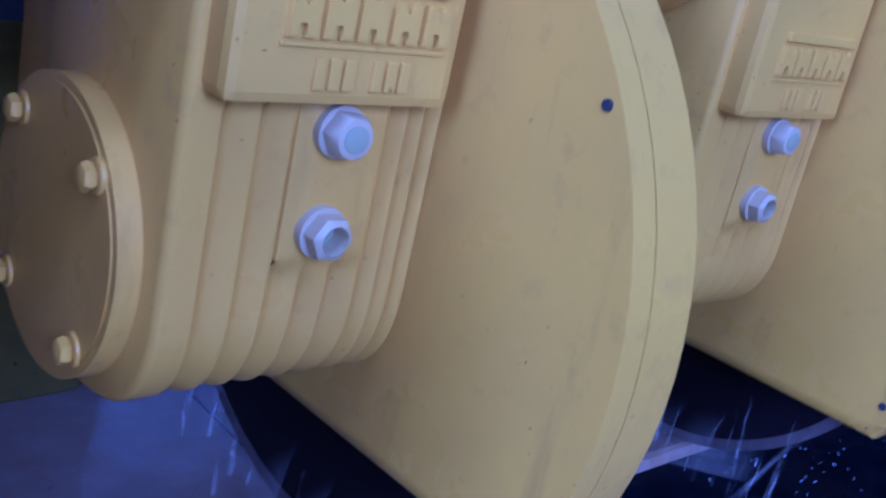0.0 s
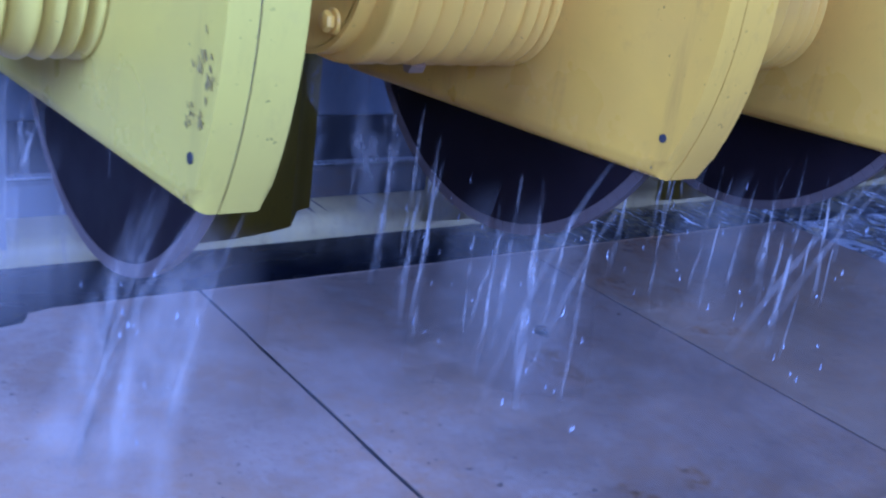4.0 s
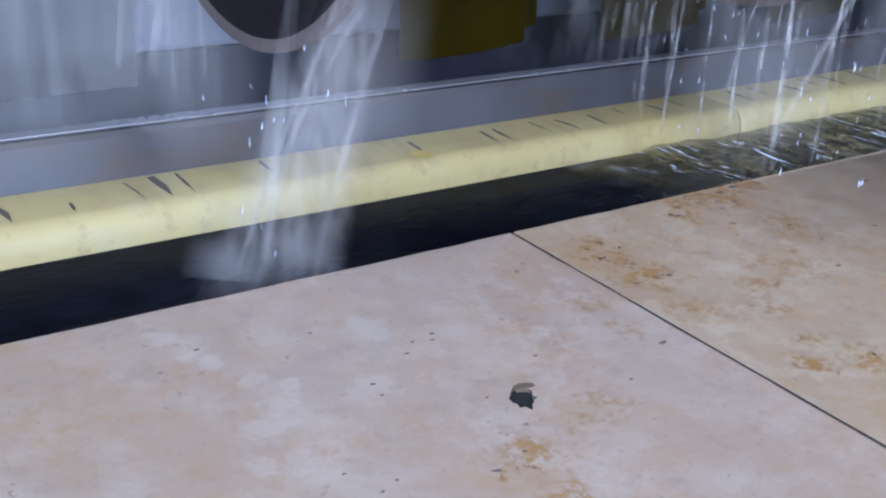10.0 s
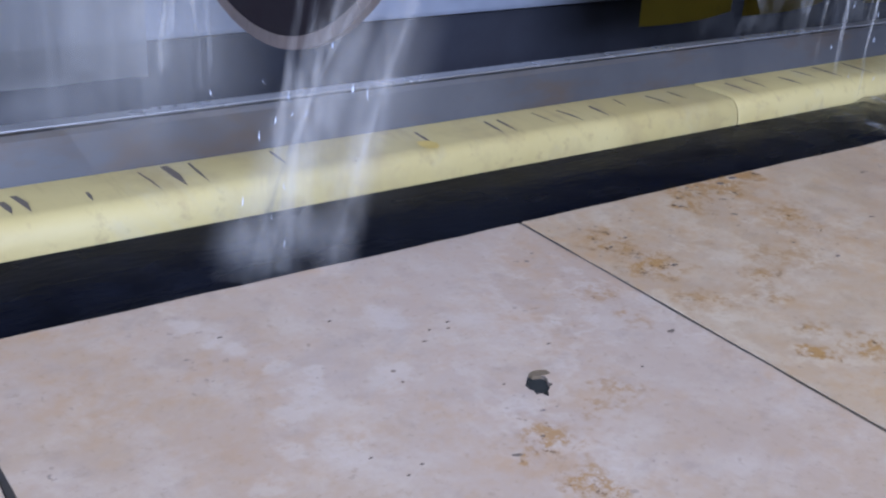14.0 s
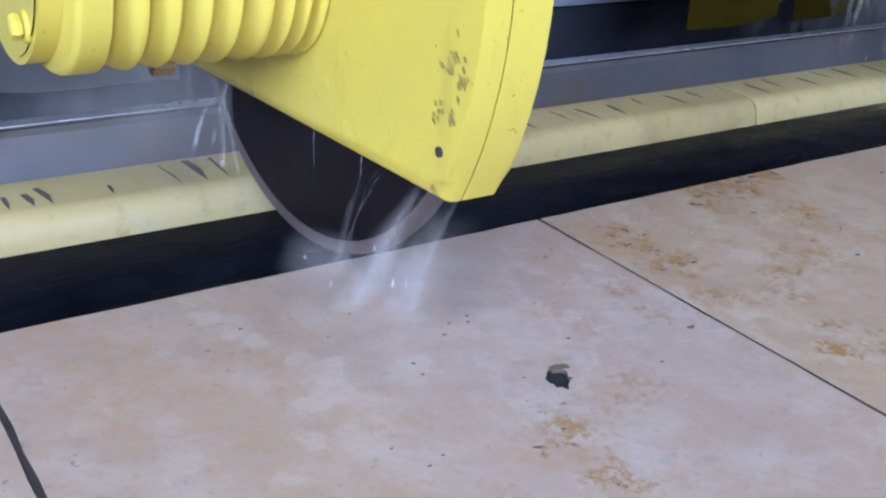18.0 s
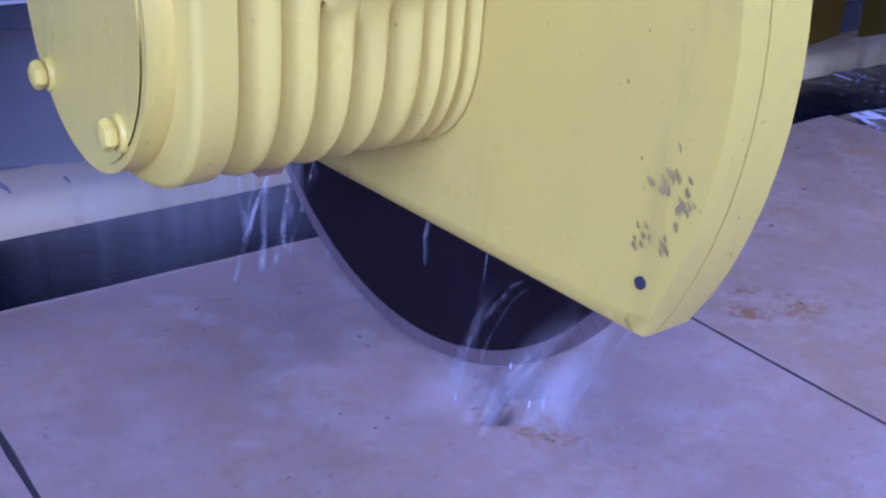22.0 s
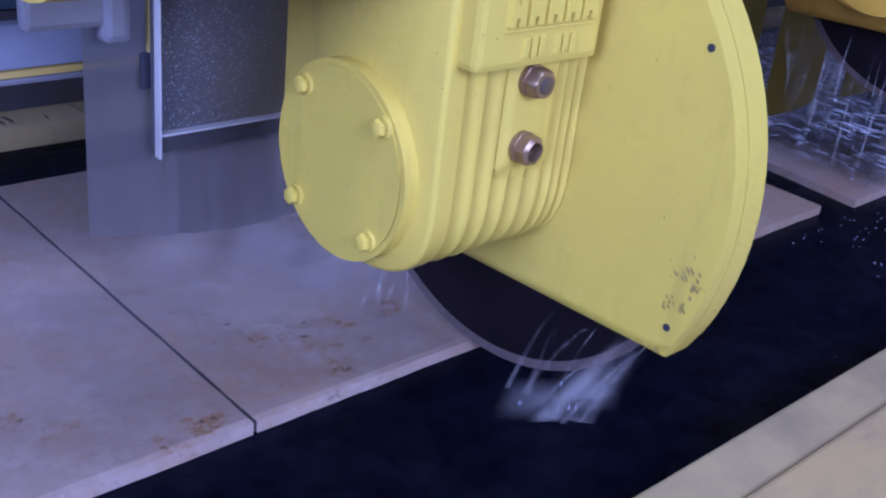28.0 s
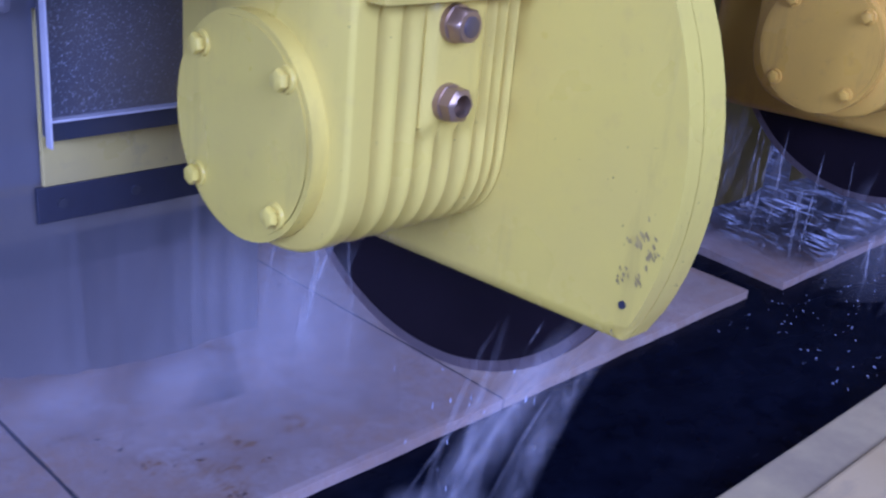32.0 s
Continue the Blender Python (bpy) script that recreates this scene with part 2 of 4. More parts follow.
def pale_bar():
    m = Mat("pale_nylon_bar", 0.5).world_space()
    n1, n2, n3 = m.noise(5.0, 5), m.noise(60.0, 5, 0.6, (1.0, 0.12, 1.0)), m.noise(18.0, 6)
    col = m.ramp(n1, (0.35, (0.43, 0.335, 0.125)), (0.65, (0.50, 0.405, 0.17)))
    col = m.mix(m.ramp(n2, (0.55, g(0)), (0.72, g(0.5))), col, (0.26, 0.19, 0.085))
    col = m.mix(m.ramp(n3, (0.50, g(0)), (0.70, g(0.6))), col, (0.33, 0.25, 0.11))
    worn = m.noise(9.0, 6, 0.7, (1.0, 0.4, 1.0), 0.6)
    col = m.mix(m.ramp(worn, (0.54, g(0)), (0.66, g(0.4))), col, (0.44, 0.39, 0.25))
    m.colour(col)
    return m.bump(n2, 0.2, 0.001).m


BAR = pale_bar()


def worn_board():
    m = Mat("worn_cream_board", 0.5).world_space()
    n1, n2 = m.noise(4.0, 5), m.noise(14.0, 8, 0.7, (0.5, 1.5, 1.0))
    col = m.ramp(n1, (0.35, (0.49, 0.36, 0.125)), (0.65, (0.56, 0.425, 0.165)))
    col = m.mix(m.ramp(n2, (0.50, g(0)), (0.70, g(0.6))), col, (0.30, 0.23, 0.12))
    m.colour(col)
    return m.bump(n2, 0.15, 0.002).m


BOARD = worn_board()


def steel(name, a, b, rough=0.35, metal=0.7):
    m = Mat(name, rough, metal)
    m.world_space()
    n, s = m.noise(8.0, 6), m.noise(40.0, 4, 0.6, (0.1, 1, 1))
    col = m.mix(m.ramp(n, (0.35, g(0)), (0.7, g(1))), a, b)
    col = m.mix(m.ramp(s, (0.55, g(0)), (0.8, g(0.4))), col, tuple(0.6 * v for v in a))
    m.colour(col).rough(m.ramp(n, (0.3, g(rough)), (0.7, g(rough + 0.25))))
    return m.bump(s, 0.1, 0.001).m


STRIP = steel("grey_beige_worn_nylon", (0.47, 0.375, 0.155), (0.30, 0.235, 0.11), 0.45, 0.0)
STEEL = steel("wet_grey_steel", (0.30, 0.30, 0.31), (0.20, 0.18, 0.16), 0.35, 0.35)
PLATE = Mat("rust_stained_wet_plate", 0.3, 0.25).world_space()
PLATE.colour(PLATE.mix(PLATE.ramp(PLATE.noise(11.0, 7, 0.7, (0.5, 1, 1.6)), (0.50, g(0)), (0.66, g(0.7))), PLATE.ramp(PLATE.noise(5.0, 5), (0.3, (0.07, 0.07, 0.073)), (0.7, (0.13, 0.126, 0.122))), (0.11, 0.075, 0.045)))
PLATE = PLATE.bump(PLATE.noise(60.0, 4), 0.15, 0.001).m
LIP_HIGHLIGHT = steel("pale_lip_highlight", (0.46, 0.46, 0.47), (0.30, 0.29, 0.28), 0.18, 0.6)
BRIGHT = steel("bright_wet_steel_edge", (0.56, 0.54, 0.49), (0.40, 0.385, 0.35), 0.3, 0.0)
DARK = steel("dark_painted_steel", (0.035, 0.04, 0.05), (0.06, 0.055, 0.05), 0.4, 0.2)
BLADE = steel("dark_saw_steel", (0.008, 0.0055, 0.007), (0.014, 0.009, 0.011), 0.45, 0.1)
BLADE.node_tree.nodes["Principled BSDF"].inputs["Specular IOR Level"].default_value = 0.15
BLADE_RIM = steel("worn_saw_rim", (0.17, 0.13, 0.11), (0.10, 0.08, 0.07), 0.45, 0.3)
PLUG = steel("brown_bronze_plug", (0.42, 0.29, 0.15), (0.24, 0.165, 0.09), 0.22, 0.7)
WHITE_PLUG = steel("pale_painted_plug", (0.54, 0.45, 0.22), (0.44, 0.37, 0.19), 0.4, 0.0)
GREEN_CORE = steel("grey_green_plug_core", (0.38, 0.38, 0.17), (0.30, 0.31, 0.15), 0.6, 0.0)
PLUG_CORE = steel("dark_bronze_plug_core", (0.20, 0.15, 0.11), (0.09, 0.075, 0.06), 0.3, 0.6)
WALL = steel("grey_plaster", (0.30, 0.30, 0.31), (0.22, 0.21, 0.21), 0.85, 0.0)
FLOOR = steel("wet_concrete", (0.15, 0.145, 0.14), (0.09, 0.09, 0.09), 0.35, 0.0)
GREYPAINT = steel("grey_blue_paint", (0.30, 0.315, 0.36), (0.21, 0.225, 0.26), 0.45, 0.0)
STRIPE = steel("yellow_stripe_paint", (0.62, 0.45, 0.10), (0.5, 0.36, 0.1), 0.5, 0.0)
SCRATCH = steel("burnt_saw_mark", (0.07, 0.06, 0.048), (0.13, 0.10, 0.07), 0.7, 0.0)
SCUFF = Mat("scuffed_bare_paint", 0.7)
SCUFF = SCUFF.colour(SCUFF.ramp(SCUFF.noise(120.0), (0.4, (0.24, 0.18, 0.05)), (0.6, (0.44, 0.34, 0.07)))).m
PUMP = steel("dark_blue_green_paint", (0.05, 0.09, 0.11), (0.035, 0.06, 0.075), 0.4, 0.0)
HOLE_WALL = steel("brown_broken_stone", (0.16, 0.12, 0.085), (0.09, 0.07, 0.05), 0.85, 0.0)
CHIP = steel("brown_chipped_stone", (0.17, 0.12, 0.065), (0.11, 0.08, 0.045), 0.9, 0.0)
JOINT = steel("dark_joint_slurry", (0.055, 0.048, 0.042), (0.03, 0.027, 0.025), 0.25, 0.0)
SHADE = steel("dark_grey_panel_paint", (0.032, 0.034, 0.044), (0.020, 0.020, 0.027), 0.45, 0.0)
PIT = steel("pit_shade_black", (0.008, 0.01, 0.009), (0.016, 0.016, 0.012), 0.9, 0.0)


def curtain():
    m = Mat("grey_wet_pvc_sheet", 0.35)
    n = m.noise(6.0, 5, 0.6, (1, 1, 0.4))
    m.colour(m.ramp(n, (0.3, (0.36, 0.345, 0.325)), (0.7, (0.47, 0.45, 0.42))))
    m.b.inputs["Alpha"].default_value = 0.74
    return m.bump(n, 0.15, 0.004).m


CURTAIN = curtain()


def speckled():
    m = Mat("dark_plate_with_droplets", 0.28)
    n, s = m.noise(6.0, 4), m.noise(560.0, 2, 0.5)
    sx = m.node("ShaderNodeSeparateXYZ", Vector=m.co)
    toward_right = m.math("ADD", m.math("MULTIPLY", m.math("ADD", sx.outputs[0], 0.25), 4.0), m.math("SUBTRACT", n, 0.5))
    # Brown-yellow towards the right paints the saw's reflection; droplets thin out there.
    col = m.ramp(toward_right, (0.0, (0.070, 0.072, 0.076)), (0.55, (0.13, 0.112, 0.075)), (1.0, (0.23, 0.18, 0.095)))
    wet = m.math("MULTIPLY", m.ramp(s, (0.60, g(0)), (0.69, g(0.7))), m.ramp(toward_right, (0.15, g(1)), (0.7, g(0.05))))
    m.colour(m.mix(wet, col, (0.45, 0.46, 0.50)))
    return m.m


HOOD = speckled()


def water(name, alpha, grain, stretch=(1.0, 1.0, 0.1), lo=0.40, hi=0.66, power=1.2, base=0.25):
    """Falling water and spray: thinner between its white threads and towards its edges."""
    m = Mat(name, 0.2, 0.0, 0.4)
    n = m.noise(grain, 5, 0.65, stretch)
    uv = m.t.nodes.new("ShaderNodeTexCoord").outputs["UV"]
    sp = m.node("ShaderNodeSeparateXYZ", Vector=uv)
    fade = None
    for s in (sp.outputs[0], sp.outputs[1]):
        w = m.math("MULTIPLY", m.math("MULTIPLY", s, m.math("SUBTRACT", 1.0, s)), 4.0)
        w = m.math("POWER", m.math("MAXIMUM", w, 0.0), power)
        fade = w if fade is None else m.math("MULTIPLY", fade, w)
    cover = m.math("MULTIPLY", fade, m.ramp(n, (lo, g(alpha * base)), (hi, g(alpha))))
    # water lets light through from behind
    diff = m.t.nodes.new("ShaderNodeBsdfDiffuse")
    thru = m.t.nodes.new("ShaderNodeBsdfTranslucent")
    clear = m.t.nodes.new("ShaderNodeBsdfTransparent")
    for nd in (diff, thru):
        nd.inputs["Color"].default_value = (1.0, 0.96, 0.88, 1)
    both, out = m.t.nodes.new("ShaderNodeMixShader"), m.t.nodes.new("ShaderNodeMixShader")
    both.inputs[0].default_value = 0.5
    m.t.links.new(diff.outputs[0], both.inputs[1])
    m.t.links.new(thru.outputs[0], both.inputs[2])
    m.t.links.new(cover, out.inputs[0])
    m.t.links.new(clear.outputs[0], out.inputs[1])
    m.t.links.new(both.outputs[0], out.inputs[2])
    m.t.links.new(out.outputs[0], m.t.nodes["Material Output"].inputs["Surface"])
    return m.m


def wet_film(name, lo, hi, size=40.0, stretch=(1.5, 0.32, 1.0), ior=1.5, wave=0.03, shine=1.0):
    """Thin running water: clear, shiny, glints painted as broken white crests along its flow."""
    m = Mat(name, 0.1).world_space()
    n = m.noise(26.0, 4, 0.6, (1.2, 0.5, 1.0), 1.2)
    bump = m.node("ShaderNodeBump", Strength=1.0, Distance=wave, Height=n)
    gloss, clear, painted_glint = (m.t.nodes.new(k) for k in ("ShaderNodeBsdfGlossy", "ShaderNodeBsdfTransparent", "ShaderNodeBsdfDiffuse"))
    gloss.inputs["Roughness"].default_value = 0.05
    gloss.inputs["Color"].default_value = (shine, shine, shine, 1)
    painted_glint.inputs["Color"].default_value = (0.92, 0.94, 0.98, 1)
    fres = m.node("ShaderNodeFresnel", IOR=ior)
    m.t.links.new(bump.outputs[0], gloss.inputs["Normal"])
    m.t.links.new(bump.outputs[0], fres.inputs["Normal"])
    one, two = m.t.nodes.new("ShaderNodeMixShader"), m.t.nodes.new("ShaderNodeMixShader")
    m.t.links.new(fres.outputs[0], one.inputs[0])
    m.t.links.new(clear.outputs[0], one.inputs[1])
    m.t.links.new(gloss.outputs[0], one.inputs[2])
    # Diffuse white patches stand for bright reflections on the water.
    crest = m.noise(size, 4, 0.55, stretch, 1.6)
    crest = m.math("MULTIPLY", m.ramp(crest, (lo, g(0)), (hi, g(0.95))), m.ramp(m.noise(9.0, 3), (0.40, g(0.04)), (0.56, g(1))))
    m.t.links.new(crest, two.inputs[0])
    m.t.links.new(one.outputs[0], two.inputs[1])
    m.t.links.new(painted_glint.outputs[0], two.inputs[2])
    # it thins out towards its near end
    uv = m.node("ShaderNodeSeparateXYZ", Vector=m.t.nodes.new("ShaderNodeTexCoord").outputs["UV"])
    edge = m.math("MULTIPLY", m.math("ADD", uv.outputs[0], m.math("MULTIPLY", m.math("SUBTRACT", m.noise(12.0, 4), 0.5), 0.12)), 9.0)
    three, none = m.t.nodes.new("ShaderNodeMixShader"), m.t.nodes.new("ShaderNodeBsdfTransparent")
    m.t.links.new(m.math("MAXIMUM", m.math("MINIMUM", edge, 1.0), 0.0), three.inputs[0])
    m.t.links.new(none.outputs[0], three.inputs[1])
    m.t.links.new(two.outputs[0], three.inputs[2])
    m.t.links.new(three.outputs[0], m.t.nodes["Material Output"].inputs["Surface"])
    return m.m


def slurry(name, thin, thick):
    """Grey saw slurry, thin, wet, torn at its edges; its darkness doubles as shade."""
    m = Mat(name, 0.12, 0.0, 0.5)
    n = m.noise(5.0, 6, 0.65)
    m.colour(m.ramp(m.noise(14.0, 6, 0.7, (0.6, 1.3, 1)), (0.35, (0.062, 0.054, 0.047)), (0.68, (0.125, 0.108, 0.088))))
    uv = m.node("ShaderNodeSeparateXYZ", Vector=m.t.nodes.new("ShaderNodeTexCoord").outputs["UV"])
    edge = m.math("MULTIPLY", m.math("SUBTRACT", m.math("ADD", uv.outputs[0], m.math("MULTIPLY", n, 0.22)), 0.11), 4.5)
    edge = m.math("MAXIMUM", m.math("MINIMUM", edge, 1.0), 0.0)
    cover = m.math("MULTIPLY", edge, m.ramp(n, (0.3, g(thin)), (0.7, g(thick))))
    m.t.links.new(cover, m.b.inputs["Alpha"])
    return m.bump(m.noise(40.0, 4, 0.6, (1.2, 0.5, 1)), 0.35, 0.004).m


# Both films darken the stone in place of shade under the saws.
SHADING_SLURRY = slurry("grey_slurry_as_shade", 0.26, 0.46)
THIN_SHADING_SLURRY = slurry("thin_slurry_as_shade", 0.08, 0.26)
FILM = wet_film("running_water_film", 0.515, 0.58)
BELT_FILM = wet_film("thin_belt_water", 0.60, 0.68, 40.0, (1.5, 0.32, 1.0), 1.25, 0.012, 0.45)
GLINT_FILM = wet_film("belt_water_painted_glints", 0.535, 0.585, 20.0, (1.0, 0.6, 1.0))
DROP = Mat("bright_water_drop", 0.12, 0.0, 0.8)
DROP.colour(DROP.ramp(DROP.noise(60.0), (0.4, (0.45, 0.5, 0.6)), (0.65, (0.9, 0.92, 0.97))))
DROP = DROP.m
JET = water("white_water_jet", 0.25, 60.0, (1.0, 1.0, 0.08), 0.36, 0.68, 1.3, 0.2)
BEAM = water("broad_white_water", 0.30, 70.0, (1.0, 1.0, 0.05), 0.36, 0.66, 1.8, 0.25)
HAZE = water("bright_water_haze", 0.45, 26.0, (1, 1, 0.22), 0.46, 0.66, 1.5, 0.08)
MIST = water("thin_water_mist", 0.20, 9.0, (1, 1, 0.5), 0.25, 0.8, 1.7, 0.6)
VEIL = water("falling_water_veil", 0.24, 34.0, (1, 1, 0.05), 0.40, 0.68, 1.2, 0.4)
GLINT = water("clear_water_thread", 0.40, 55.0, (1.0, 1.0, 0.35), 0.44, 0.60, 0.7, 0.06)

lampmat = Mat("lamp_tube", 0.4)
lampmat.b.inputs["Emission Color"].default_value = (0.93, 0.96, 1, 1)
lampmat.b.inputs["Emission Strength"].default_value = 3.0
LAMP = lampmat.m


# ---------------------------------------------------------------- building helpers
def part(name, bm, material, parent=None, label="", smooth=False):
    """Links a bmesh drawn in plan units as one mesh object."""
    bmesh.ops.recalc_face_normals(bm, faces=bm.faces)
    bmesh.ops.scale(bm, vec=(U, U, U), verts=bm.verts)
    me = bpy.data.meshes.new(name)
    bm.to_mesh(me)
    bm.free()
    me.materials.append(material)
    if smooth:
        for q in me.polygons:
            q.use_smooth = True
        me.set_sharp_from_angle(angle=radians(40))
    ob = new(name, me)
    ob.parent = parent
    if label:
        ob["label"] = label
    return ob


def box(bm, x0, x1, y0, y1, z0, z1, bevel=0.0):
    vs = [bm.verts.new((x, y, z)) for x in (x0, x1) for y in (y0, y1) for z in (z0, z1)]
    fs = [bm.faces.new([vs[i] for i in f]) for f in ((0, 1, 3, 2), (4, 6, 7, 5), (0, 4, 5, 1), (2, 3, 7, 6), (0, 2, 6, 4), (1, 5, 7, 3))]
    if bevel:
        bmesh.ops.bevel(bm, geom=list({e for f in fs for e in f.edges}), offset=bevel, segments=2, affect="EDGES", profile=0.6)
    return bm


def new_box(*a, bevel=0.0):
    return box(bmesh.new(), *a, bevel=bevel)


def prism(bm, pts, x0, x1, bevel=0.0, segments=2, ends="both"):
    """A profile of (y, z) points, drawn out along x."""
    a = [bm.verts.new((x0, y, z)) for y, z in pts]
    b = [bm.verts.new((x1, y, z)) for y, z in pts]
    n = len(pts)
    fa, fb = bm.faces.new(a), bm.faces.new(list(reversed(b)))
    for i in range(n):
        bm.faces.new((a[i], b[i], b[(i + 1) % n], a[(i + 1) % n]))
    if bevel:
        bmesh.ops.bevel(bm, geom=(list(fa.edges) if ends != "back" else []) + (list(fb.edges) if ends != "front" else []), offset=bevel, segments=segments, affect="EDGES", profile=0.5)
        flat = [f for f in bm.faces if len(f.verts) > 6 and abs(f.normal.x) > 0.99]
        bmesh.ops.inset_individual(bm, faces=flat, thickness=min(0.002, bevel * 0.4))
    return bm


def disc(y, z, r, x0, x1, n=48, bevel=0.0, start=0.0):
    pts = [(y + r * math.cos(start + 2 * math.pi * i / n), z + r * math.sin(start + 2 * math.pi * i / n)) for i in range(n)]
    return prism(bmesh.new(), pts, x0, x1, bevel)


def disc_y(x, z, r, y0, y1, n=12):
    bm = bmesh.new()
    a, b = ([bm.verts.new((x + r * math.cos(2 * math.pi * i / n), y, z + r * math.sin(2 * math.pi * i / n))) for i in range(n)] for y in (y0, y1))
    bm.faces.new(a)
    bm.faces.new(list(reversed(b)))
    for i in range(n):
        bm.faces.new((a[i], b[i], b[(i + 1) % n], a[(i + 1) % n]))
    return bm


def empty(name, label="", category="", group=""):
    return tagged(new(name), label, category, group)


def at(x, y, z):
    return pose(x * U, y * U, z * U)


# ---------------------------------------------------------------- the hall
def setting(name, bm, material, label, category=""):
    return tagged(part(name, bm, material), label, category, kind="structure")


X0, X1, Y0, Y1, ZF, ZC = -6.6, 8.0, -5.5, 5.0, -1.15, 4.1      # hall, in plan units
setting("floor", new_box(X0, X1, Y0, Y1, ZF - 0.15, ZF), FLOOR, "wet grey concrete floor of the stone workshop", "floor")
setting("ceiling", new_box(X0, X1, Y0, Y1, ZC, ZC + 0.15), WALL, "plain grey workshop ceiling", "ceiling")
# Unseen walls close the hall; made-up openings sit behind the area lights.
bm = new_box(X0, -0.4, Y1, Y1 + 0.2, ZF, ZC)
box(bm, 4.6, X1, Y1, Y1 + 0.2, ZF, ZC)
box(bm, -0.4, 4.6, Y1, Y1 + 0.2, ZF, 2.25)
box(bm, -0.4, 4.6, Y1, Y1 + 0.2, 3.8, ZC)
setting("wall_north", bm, WALL, "unseen grey plastered wall with an added high opening behind the rear light", "wall")
bm = new_box(X0, -4.6, Y0 - 0.2, Y0, ZF, ZC)
box(bm, 0.5, X1, Y0 - 0.2, Y0, ZF, ZC)
box(bm, -4.6, 0.5, Y0 - 0.2, Y0, ZF, 1.4)
box(bm, -4.6, 0.5, Y0 - 0.2, Y0, 3.3, ZC)
setting("wall_south", bm, WALL, "unseen grey plastered wall with an added wide opening behind the south light", "wall")
setting("wall_east", new_box(X1, X1 + 0.2, Y0, Y1, ZF, ZC), WALL, "plain grey plastered workshop wall", "wall")
bm = new_box(X0 - 0.2, X0, Y0, -4.2, ZF, ZC)
box(bm, X0 - 0.2, X0, -1.6, Y1, ZF, ZC)
box(bm, X0 - 0.2, X0, -4.2, -1.6, 3.5, ZC)
box(bm, X0 - 0.2, X0, -4.2, -1.6, ZF, 1.35)
setting("wall_west", bm, WALL, "unseen grey plastered wall with an added high opening behind the west light", "wall")
# Fixtures for the added lamps, all out of view.
for place, _ in LAMPS:
    lx, ly, lz = (v / U for v in place)
    lamp = empty("added_ceiling_lamp", "unseen white fluorescent tube lamp added under the ceiling", "lamp", "ceiling lamps")
    lamp.matrix_basis = at(lx, ly, lz)
    part("housing", new_box(-1.05, 1.05, -0.19, 0.19, 0.03, 0.13, bevel=0.01), GREYPAINT, lamp)
    part("tube", disc(0, 0.0, 0.018, -1.0, 1.0, 12), LAMP, lamp)

# the conveyor: belt, its bed and the fixed far side
setting("conveyor_belt", new_box(-5.5, 7.0, -1.62, 0.186, -0.035, -0.017), RUBBER, "wet black rubber conveyor belt under the stone slabs", "belt")
setting("conveyor_bed", new_box(-5.5, 7.0, -1.60, 0.30, -0.45, -0.037), DARK, "dark steel bed that carries the belt", "machine bed")

rail = empty("side_rail", "pale yellow nylon side rail scored by saw cuts", "rail")
prof = [(0.187, -0.036), (0.187, -0.012), (0.1882, -0.002), (0.1915, 0.007), (0.1965, 0.014), (0.2035, 0.019), (0.212, 0.021), (0.288, 0.021), (0.288, -0.036)]
cuts_at = [-5.4, -4.1, -2.75, -1.38, 0.575, 1.95, 3.4, 5.0, 6.9]
for a, b in zip(cuts_at, cuts_at[1:]):
    part("rail_length", prism(bmesh.new(), prof, a + 0.0015, b - 0.0015, 0.002), BAR, rail, "", True)
rnd = random.Random(5)
marks = [(-0.84, 0.278, 0.19, 0.7), (-0.510, 0.25, 0.176, 0.7), (-0.489, 0.25, 0.182, 1.0), (-0.474, 0.262, 0.152, 1.0), (-0.404, 0.24, 0.162, 0.5), (-0.336, 0.274, 0.172, 0.3), (-0.3025, 0.281, 0.192, 1.3), (-0.274, 0.279, 0.186, 0.45),
         (-0.171, 0.278, 0.226, 0.5), (0.031, 0.265, 0.208, 0.6), (0.144, 0.265, 0.20, 0.55), (0.165, 0.265, 0.184, 0.6), (0.23, 0.27, 0.22, 0.3), (0.272, 0.265, 0.192, 0.6), (0.3315, 0.262, 0.192, 0.7), (0.39, 0.275, 0.24, 0.3), (0.450, 0.267, 0.221, 0.6),
         (0.50, 0.27, 0.23, 0.4), (0.63, 0.27, 0.20, 0.6), (0.68, 0.275, 0.22, 0.5), (0.75, 0.26, 0.19, 0.7)]
marks += [(rnd.uniform(0.8, 3.0), 0.28, rnd.uniform(0.19, 0.25), rnd.uniform(0.3, 0.8)) for _ in range(18)]
marks += [(rnd.uniform(-2.4, -0.9), 0.28, rnd.uniform(0.19, 0.25), rnd.uniform(0.3, 0.9)) for _ in range(10)]
for x, ya, yb, wide in marks:
    w, yb = 0.0042 * wide, max(yb, 0.2125)
    bm = bmesh.new()
    lean = rnd.uniform(-0.004, 0.004)
    vs = [bm.verts.new(v) for v in ((x - w, ya, 0.0213), (x + w * 0.6, ya, 0.0213), (x + w + lean, (ya + yb) / 2, 0.0217), (x + lean * 1.5, yb, 0.0213), (x - w * 0.8 + lean, (ya + yb) / 2, 0.0217))]
    bm.faces.new(vs)
    low = [bm.verts.new((v.co.x, v.co.y, 0.019)) for v in vs]
    for i in range(5):
        bm.faces.new((vs[i], low[i], low[(i + 1) % 5], vs[(i + 1) % 5]))
    part("saw_mark", bm, SCRATCH, rail)
